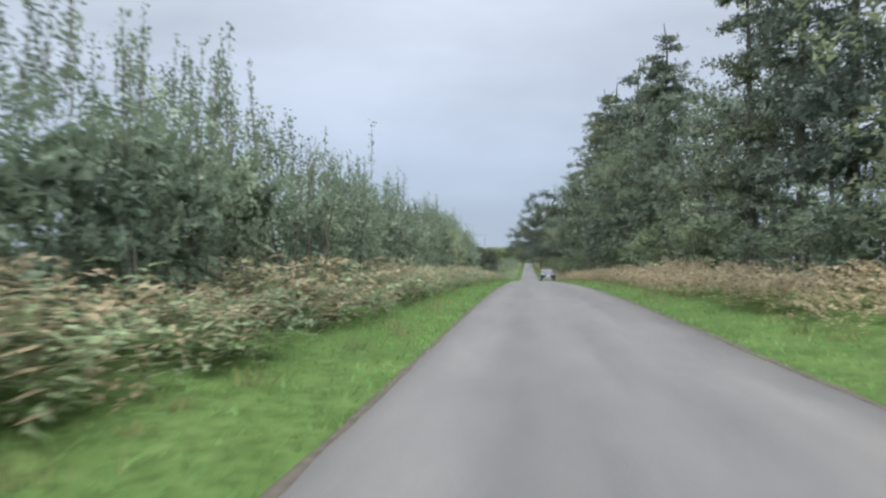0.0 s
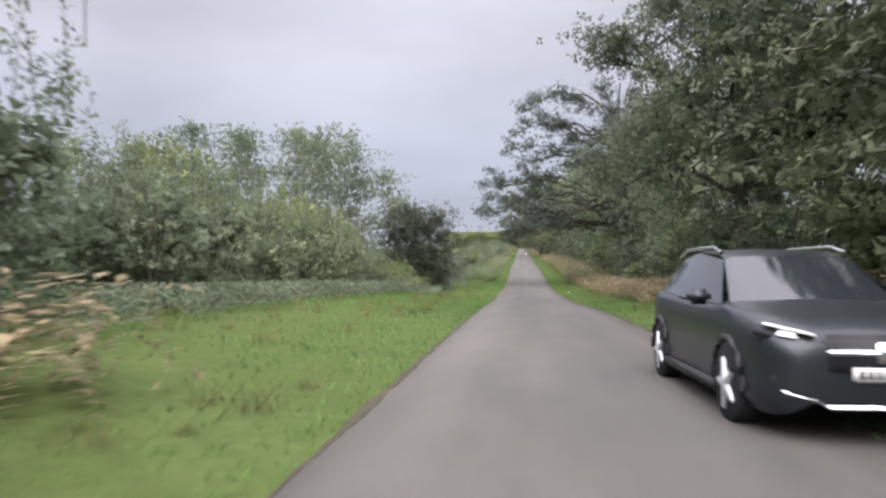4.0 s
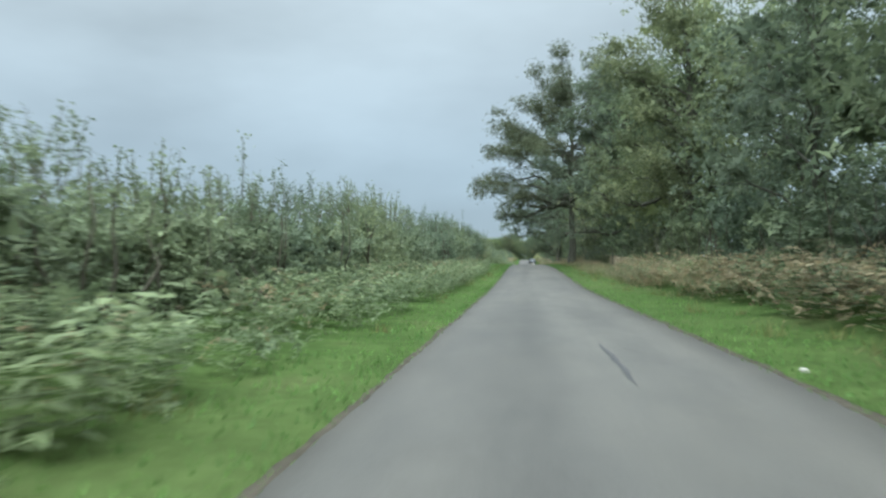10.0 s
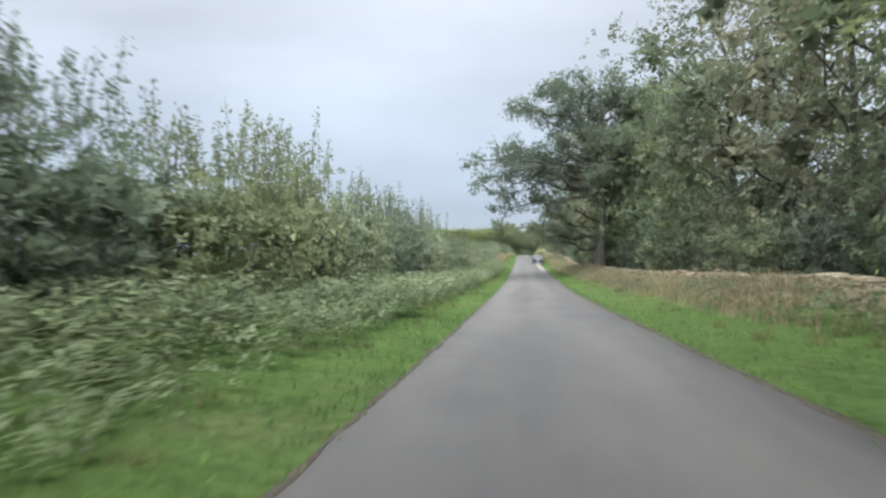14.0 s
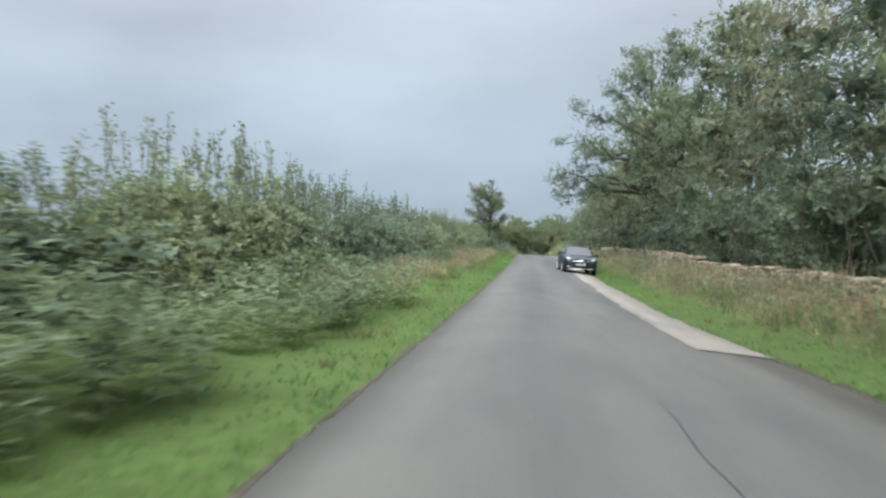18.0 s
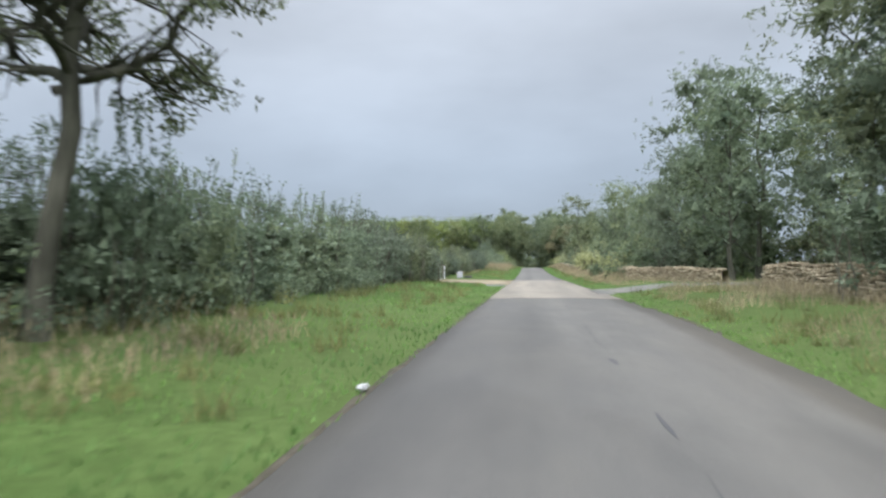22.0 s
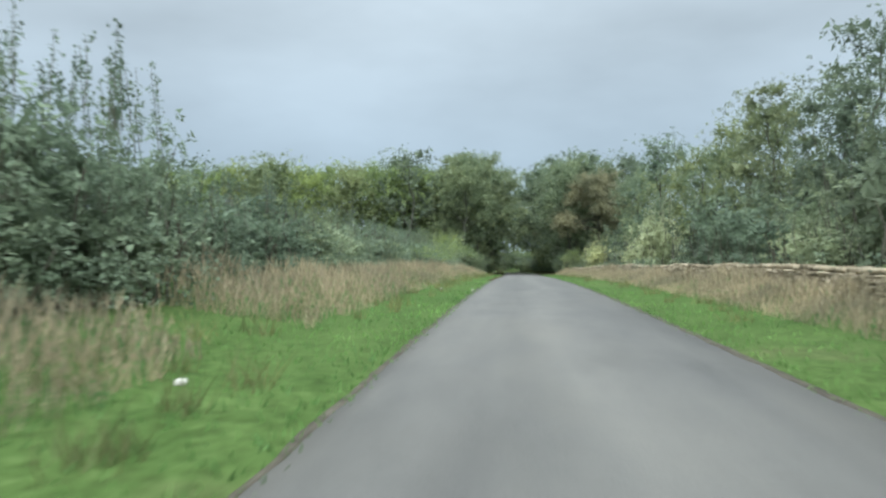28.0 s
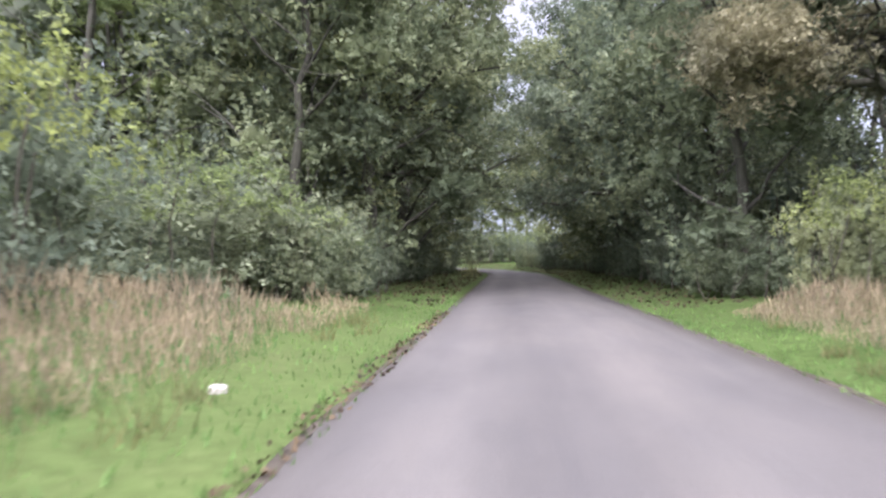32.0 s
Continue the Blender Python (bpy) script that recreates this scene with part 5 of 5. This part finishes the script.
def gate_post(x, y, high=1.35, w=0.08, label="weathered square wooden gate post"):
    bm = bmesh.new()
    bmesh.ops.create_cube(bm, size=1, matrix=Matrix.Translation((0, 0, high / 2 - 0.15)) @ Matrix.Diagonal((w * 2, w * 2, high + 0.3, 1)))
    bmesh.ops.bevel(bm, geom=bm.edges[:], offset=0.018, segments=2, affect="EDGES")
    for v in bm.verts:
        v.co.x += 0.015 * noise.noise(v.co * 5)
        if v.co.z > high - 0.1:
            v.co.z += 0.03 * v.co.x / w
    me = bpy.data.meshes.new("gate_post")
    bm.to_mesh(me)
    bm.free()
    me.materials.append(POST_WOOD)
    ob = new("gate_post", me)
    ob.matrix_basis = pose(x, y, ground_z(x, y), rnd.uniform(-2, 2), rnd.uniform(-2, 2), rnd.uniform(0, 20))
    return tagged(ob, label, "post", "wooden posts")


def set_gate(x0, y0, x1, y1, label):
    w = math.hypot(x1 - x0, y1 - y0)
    z = min(ground_z(x0, y0), ground_z(x1, y1)) - 0.05
    field_gate(pose(x0, y0, z, 0, 0, math.degrees(math.atan2(y1 - y0, x1 - x0))), w, label)


set_gate(-9.4, 129.2, -8.35, 132.8, "galvanised steel five-bar field gate, closed")
gate_post(-8.25, 133.05)
gate_post(-9.5, 128.95)
set_gate(-9.9, 509.4, -6.86, 509.2, "galvanised steel five-bar field gate, closed")
set_gate(-6.72, 509.3, -6.98, 512.3, "galvanised steel five-bar field gate, swung open")
gate_post(-6.77, 509.0)
gate_post(-10.08, 509.5)


gate_post(6.6, 249.5, 1.15, 0.05, "thin weathered fence post before the wall")
gate_post(-6.5, 166.6, 1.3, 0.05, "thin weathered fence post in the hedge")


def rock(name, label, x, y, size, mat, tilt=(0, 0, 0), seed=1, category="stone", sink=0.3, square=0.45):
    bm = bmesh.new()
    bmesh.ops.create_icosphere(bm, subdivisions=3, radius=1)
    for v in bm.verts:
        c = v.co
        k = max(abs(c.x), abs(c.y), abs(c.z))
        v.co = c.lerp(c / k, square) * (1 + 0.16 * noise.noise(c * 1.6 + Vector((seed, 0, 0))))
        v.co = Vector((v.co.x * size[0] / 2, v.co.y * size[1] / 2, v.co.z * size[2] / 2))
    me = bpy.data.meshes.new(name)
    bm.to_mesh(me)
    bm.free()
    me.materials.append(mat)
    me.polygons.foreach_set("use_smooth", np.ones(len(me.polygons), bool))
    ob = new(name, me)
    ob.matrix_basis = pose(x, y, ground_z(x, y) + size[2] * (0.5 - sink), *tilt)
    return tagged(ob, label, category)


bm = bmesh.new()
bmesh.ops.create_icosphere(bm, subdivisions=3, radius=0.055)
for v in bm.verts:
    v.co *= 1 + 0.5 * noise.noise(v.co * 34)
    v.co.z = v.co.z * 0.55 + 0.04
me = bpy.data.meshes.new("litter")
bm.to_mesh(me)
bm.free()
me.materials.append(PAPER)
ob = new("litter", me)
ob.matrix_basis = pose(-1.5, 457.6, ground_z(-1.5, 457.6) + 0.01)
tagged(ob, "crumpled white paper litter on the lane's edge", "litter")
rock("stone_slab", "grey stone slab leaning in the verge grass", -5.8, 512.9, (0.5, 0.09, 0.56), GREY_STONE, (-18, 0, 8), 3, sink=0.12, square=0.85)
rock("dark_stone", "dark flat stone lying in the verge", -5.1, 513.1, (0.75, 0.35, 0.16), TAR, (0, 0, 15), 5)
for i, (x, y, k) in enumerate(((-2.3, 499.7, 1.0), (-2.6, 500.1, 0.7), (-2.0, 500.0, 0.8), (-1.75, 499.5, 0.9), (-2.9, 499.9, 1.2), (-2.4, 500.6, 0.6), (-3.1, 501.0, 0.7), (-4.4, 505.6, 0.8))):
    rock("grit_stone", "rough brown stone lying in the grit", x, y, (0.12 * k, 0.1 * k, 0.07 * k), STONE, (0, 0, 47 * i), i + 9, sink=0.1)
for i, (x, y, k) in enumerate(((-6.0, 135.0, 1.3), (-2.84, 576.2, 1.0), (-2.54, 595.7, 1.2), (-1.46, 595.5, 1.0), (3.16, 128.9, 1.4), (2.84, 201.3, 0.8), (-2.5, 645.0, 1.5), (-6.3, 428.4, 1.3), (-4.77, 503.2, 0.5), (-3.5, 498.8, 0.6))):
    rock("pale_stone", "small pale stone lying on the verge", x, y, (0.11 * k, 0.08 * k, 0.07 * k), PALE_STONE, (0, 0, 30 * i), i, sink=0.15)


# ---- dry-stone walls ----
def wall_run(points, high=1.05, loose=()):
    """Dry-stone wall along a polyline: a rubble core faced with stones; y ranges in loose give single stones."""
    core_v, core_f, sv, sf, singles = [], [], [], [], []
    r = random.Random(int(points[0][1]))
    cube = [(x, y, z) for z in (-0.5, 0.5) for y in (-0.5, 0.5) for x in (-0.5, 0.5)]
    quads = ((0, 1, 3, 2), (4, 6, 7, 5), (0, 4, 5, 1), (2, 3, 7, 6), (0, 2, 6, 4), (1, 5, 7, 3))

    def stone(at, ang, size, roll):
        m = pose(*at, roll, r.uniform(-4, 4), ang + r.uniform(-5, 5))
        jit = [Vector((cx * size[0] * r.uniform(0.84, 1.0), cy * size[1] * r.uniform(0.84, 1.0), cz * size[2] * r.uniform(0.84, 1.0))) for cx, cy, cz in cube]
        return m, jit

    for (x0, y0), (x1, y1) in zip(points, points[1:]):
        ln = math.hypot(x1 - x0, y1 - y0)
        ang = math.degrees(math.atan2(y1 - y0, x1 - x0))
        nx, ny = -(y1 - y0) / ln, (x1 - x0) / ln  # towards the lane
        d = 0.0
        while d < ln:
            f = d / ln
            px, py = x0 + (x1 - x0) * f, y0 + (y1 - y0) * f
            gz = ground_z(px, py)
            top = high * (0.72 if 285 < py < 400 else 0.78 if py < 285 else 0.75 if py > 506 else 1.0) * (0.9 + 0.16 * noise.noise((px, py * 0.25, 1)))
            i = len(core_v)
            for off, z in ((0.19, -0.2), (0.15, top - 0.12), (-0.2, top - 0.12), (-0.24, -0.2)):
                core_v.append((px + nx * off, py + ny * off, gz + z))
            if d > 0:
                core_f += [(i - 4 + k, i + k, i + (k + 1) % 4, i - 4 + (k + 1) % 4) for k in range(4)]
            d += 1.0
        rows = 9
        for row in range(rows + 1):
            d = r.uniform(0, 0.3)
            while d < ln - 0.05:
                cap = row == rows
                sx = r.uniform(0.26, 0.52) if cap else r.uniform(0.13, 0.36)
                f = min((d + sx / 2) / ln, 1)
                px, py = x0 + (x1 - x0) * f, y0 + (y1 - y0) * f
                top = high * (0.72 if 285 < py < 400 else 0.78 if py < 285 else 0.75 if py > 506 else 1.0) * (0.9 + 0.16 * noise.noise((px, py * 0.25, 1)))
                hz = (top - 0.1) / rows
                z = ground_z(px, py) + (hz * (row + 0.5) + r.uniform(-0.02, 0.02) if not cap else top - 0.05 + r.uniform(-0.02, 0.03))
                off = 0.2 - 0.006 * row if not cap else 0.0
                size = (sx * r.uniform(0.82, 0.97), r.uniform(0.2, 0.33), hz * r.uniform(0.7, 1.15)) if not cap else (sx * 0.96, 0.44, r.uniform(0.07, 0.13))
                m, jit = stone((px + nx * off, py + ny * off, z), ang, size, r.uniform(-5, 5))
                if any(a < py < b for a, b in loose) and len(singles) < 290:
                    singles.append((m, jit))
                else:
                    i = len(sv)
                    sv += [tuple(m @ v) for v in jit]
                    sf += [tuple(i + k for k in q) for q in quads]
                d += sx + 0.01
    root = tagged(new("stone_wall", mesh_from("wall_core", core_v, core_f, STONE)), "low dry-stone wall of pale weathered limestone", "wall", "dry-stone walls", "structure")
    tagged(part("stones", mesh_from("stones", sv, sf, STONE), None, root), "rough stacked limestone pieces", kind="stuff")
    for m, jit in singles:
        ob = part("stone", mesh_from("stone", jit, quads, STONE), None, root)
        ob.matrix_basis = m
    return root


wall_run([(7.6, 236), (7.5, 300), (7.5, 380), (7.8, 440), (8.2, 466), (8.4, 478)], 0.95, ((462, 478),))
wall_run([(9.8, 489.6), (6.7, 500.0), (6.4, 520), (6.4, 580), (6.2, 648)], 0.85, ((489, 500.6),))


# ---- oncoming car, standing at the lane's edge ----
CAR_PAINT, n_, l_, b_ = material("grey_car_paint", 0.35, 0.35)
b_.inputs["Base Color"].default_value = (0.045, 0.052, 0.058, 1)
b_.inputs["Metallic"].default_value, b_.inputs["Coat Weight"].default_value = 0.3, 0.22
flake = noise_tex(n_, l_, 300, 2)
l_.new(ramp(n_, l_, flake, (0.3, (0.012, 0.015, 0.018)), (0.7, (0.022, 0.026, 0.03))), b_.inputs["Base Color"])
CAR_GLASS = plain("dark_car_glass", (0.015, 0.018, 0.021), 0.06, 0, 0.55, 3, 0.1)
RUBBER = plain("black_rubber", (0.018, 0.018, 0.019), 0.85, 0, 0.2, 30)
CHROME = plain("chrome", (0.75, 0.76, 0.78), 0.12, 1.0, 0.5, 5, 0.08)
BLACK_TRIM = plain("black_plastic_trim", (0.02, 0.02, 0.021), 0.55, 0, 0.3, 40)
LAMP_GLASS = plain("pale_headlamp_glass", (0.78, 0.8, 0.82), 0.08, 0, 0.8, 9, 0.15)
PLATE = plain("white_number_plate", (0.78, 0.78, 0.76), 0.4, 0, 0.4, 9, 0.05)
PLATE_INK = plain("plate_black", (0.02, 0.02, 0.02), 0.5, 0, 0.3, 9, 0.1)


def box_part(name, size, at, mat, parent, bevel=0.02, label="", turn=(0, 0, 0)):
    bm = bmesh.new()
    bmesh.ops.create_cube(bm, size=1, matrix=pose(*at, *turn) @ Matrix.Diagonal((*size, 1)))
    bmesh.ops.bevel(bm, geom=bm.edges[:], offset=bevel, segments=3, affect="EDGES")
    ob = part(name, bm, mat, parent, label)
    for p in ob.data.polygons:
        p.use_smooth = True
    return ob


def car(m, label):
    """A dark grey crossover; its nose points along -y."""
    root = thing("car", label, "car", "cars on the lane", m)
    # stations along the length: y, sill z, belt half width, belt z, lower half width
    st = [(-2.32, 0.34, 0.62, 0.66, 0.6), (-2.26, 0.24, 0.8, 0.8, 0.78), (-2.05, 0.2, 0.9, 0.93, 0.9), (-1.6, 0.2, 0.93, 1.0, 0.945), (-0.95, 0.22, 0.93, 1.06, 0.945),
          (0.0, 0.22, 0.93, 1.06, 0.94), (1.0, 0.22, 0.93, 1.08, 0.94), (1.7, 0.24, 0.92, 1.1, 0.94), (2.1, 0.28, 0.87, 1.1, 0.88), (2.3, 0.38, 0.78, 1.02, 0.78)]
    V, Fc = [], []
    for y, sill, bw, bz, lw in st:
        half = [(lw * 0.92, sill), (lw, sill + 0.12), (lw * 1.005, (sill + bz) / 2), (bw * 0.99, bz - 0.08), (bw * 0.93, bz), (bw * 0.55, bz + 0.035), (0, bz + 0.05)]
        V += [(x, y, z) for x, z in half] + [(-x, y, z) for x, z in half[-2::-1]]
    k = 13
    for j in range(len(st) - 1):
        Fc += [(j * k + i, j * k + i + 1, (j + 1) * k + i + 1, (j + 1) * k + i) for i in range(k - 1)]
    bm = bmesh.new()
    vs = [bm.verts.new(v) for v in V]
    for f in Fc:
        bm.faces.new([vs[i] for i in f])
    bm.faces.new([vs[i] for i in range(k)])
    bm.faces.new([vs[(len(st) - 1) * k + i] for i in range(k)][::-1])
    bmesh.ops.recalc_face_normals(bm, faces=bm.faces[:])
    bmesh.ops.subdivide_edges(bm, edges=bm.edges[:], cuts=1, use_grid_fill=True, smooth=0.4)
    body = part("body", bm, CAR_PAINT, root)
    for p in body.data.polygons:
        p.use_smooth = True
    # glasshouse: y, z, half width from the screen's foot over the roof to the tail
    gl = [(-1.02, 1.08, 0.8), (-0.3, 1.52, 0.64), (-0.05, 1.585, 0.62), (0.7, 1.615, 0.62), (1.5, 1.57, 0.6), (1.85, 1.48, 0.58), (2.2, 1.12, 0.74)]
    V, Fc = [], []
    for y, z, w in gl:
        V += [(-w, y, z - 0.03), (-w * 0.9, y, z), (0, y, z + 0.025), (w * 0.9, y, z), (w, y, z - 0.03)]
    for j in range(len(gl) - 1):
        Fc += [(j * 5 + i, j * 5 + i + 1, j * 5 + 6 + i, j * 5 + 5 + i) for i in range(4)]
    me = mesh_from("roof", V[5:25], [f for f in [tuple(i - 5 for i in q) for q in Fc] if min(f) >= 0 and max(f) < 20], CAR_PAINT, True)
    part("roof", me, None, root, "dark panoramic roof")
    part("windscreen", mesh_from("windscreen", V[0:10], Fc[0:4], CAR_GLASS, True), None, root, "dark reflecting windscreen")
    part("rear_window", mesh_from("rear_window", V[25:35], [tuple(i - 25 for i in q) for q in Fc[20:24]], CAR_GLASS, True), None, root)
    for s in (-1, 1):
        side = [(s * 0.88, -1.0, 1.05), (s * 0.645, -0.3, 1.49), (s * 0.625, 0.7, 1.585), (s * 0.6, 1.5, 1.54), (s * 0.76, 2.15, 1.1), (s * 0.9, 0.6, 1.07)]
        part("side_window", mesh_from("side_window", side, [(0, 1, 2, 5), (5, 2, 3, 4)], CAR_GLASS), None, root)
        part("roof_rail", mesh_from("roof_rail", *tubes([[(s * 0.64, -0.2, 1.57, 0.02), (s * 0.63, 0.1, 1.64, 0.022), (s * 0.62, 1.3, 1.64, 0.022), (s * 0.61, 1.7, 1.56, 0.02)]], 8), CHROME, True), None, root, "bright roof rail")
        box_part("mirror", (0.24, 0.13, 0.16), (s * 1.04, -0.78, 1.12), CAR_PAINT, root, 0.05)
        lamp = box_part("headlamp", (0.46, 0.22, 0.15), (s * 0.7, -2.1, 0.84), BLACK_TRIM, root, 0.05, "dark headlamp housing", (0, s * -9, s * 24))
        box_part("lens", (0.2, 0.08, 0.075), (s * 0.72, -2.2, 0.85), LAMP_GLASS, lamp, 0.03, "bright daytime lamp lens", (0, s * -9, s * 24))
        box_part("lens", (0.4, 0.06, 0.025), (s * 0.7, -2.2, 0.905), LAMP_GLASS, lamp, 0.01, "bright lamp strip", (0, s * -12, s * 24))
        box_part("side_intake", (0.34, 0.12, 0.2), (s * 0.66, -2.2, 0.48), BLACK_TRIM, root, 0.05, "black side air intake")
        box_part("bumper_trim", (0.34, 0.06, 0.035), (s * 0.62, -2.29, 0.37), CHROME, root, 0.012, "bright bumper strip", (0, s * -14, s * 12))
        box_part("sill_trim", (0.05, 2.2, 0.12), (s * 0.945, 0.1, 0.27), BLACK_TRIM, root, 0.02)
        for y in (-1.42, 1.43):
            wheel = part("wheel", mesh_from("wheel", *tubes([[(s * 0.74, y, 0.35, 0.352), (s * 0.76, y, 0.35, 0.36), (s * 0.94, y, 0.35, 0.36), (s * 0.965, y, 0.35, 0.34), (s * 0.95, y, 0.35, 0.25)]], 28), RUBBER, True), None, root, "black rubber tyre")
            spokes = [[(s * 0.955, y, 0.35, 0.06), (s * 0.958, y + 0.24 * math.cos(a), 0.35 + 0.24 * math.sin(a), 0.03)] for a in [2 * math.pi * q / 5 for q in range(5)]]
            part("rim", mesh_from("rim", *tubes(spokes, 6), GALVANISED, True), None, wheel, "silver five-spoke rim")
            arch = [(s * 0.955, y + 0.42 * math.cos(a), 0.35 + 0.42 * math.sin(a), 0.035) for a in [math.pi * q / 12 for q in range(13)]]
            part("wheel_arch", mesh_from("wheel_arch", *tubes([arch], 6), BLACK_TRIM, True), None, root, "black wheel-arch trim")
    for s in (-1, 1):
        part("bonnet_crease", mesh_from("bonnet_crease", *tubes([[(s * 0.42, -2.0, 0.955, 0.012), (s * 0.5, -1.5, 1.03, 0.016), (s * 0.56, -1.05, 1.085, 0.01)]], 6), CAR_PAINT, True), None, root)
    box_part("grille", (0.98, 0.12, 0.34), (0, -2.27, 0.7), BLACK_TRIM, root, 0.05, "black radiator grille")
    box_part("grille_bar", (0.9, 0.05, 0.045), (0, -2.335, 0.73), CHROME, root, 0.012)
    box_part("badge", (0.17, 0.03, 0.17), (0, -2.355, 0.73), CHROME, root, 0.014, "plain round chrome badge")
    box_part("lower_intake", (1.0, 0.12, 0.14), (0, -2.26, 0.4), BLACK_TRIM, root, 0.05)
    box_part("bumper_trim", (0.95, 0.06, 0.035), (0, -2.33, 0.3), CHROME, root, 0.015, "bright lower bumper strip")
    plate = box_part("number_plate", (0.52, 0.02, 0.11), (0, -2.335, 0.56), PLATE, root, 0.008, "white number plate")
    for i in range(7):
        box_part("plate_bar", (0.04, 0.006, 0.07), (-0.2 + 0.066 * i, -2.349, 0.56), PLATE_INK, plate, 0.002)
    return root


car(pose(2.47, 408.2, lane_z(406.3) + cross_fall(2.42, 406.3) + 0.03, 1.4, 5.0, 3.0) @ Matrix.Scale(0.95, 4), "dark grey metallic crossover car facing down the lane")
car(pose(2.35, 86.5, lane_z(86.5) + 0.03, math.degrees(math.atan((lane_z(88.5) - lane_z(84.5)) / 4)), 0, 1.5) @ Matrix.Scale(0.84, 4), "small dark car drawn in to the lane's edge by the bracken")
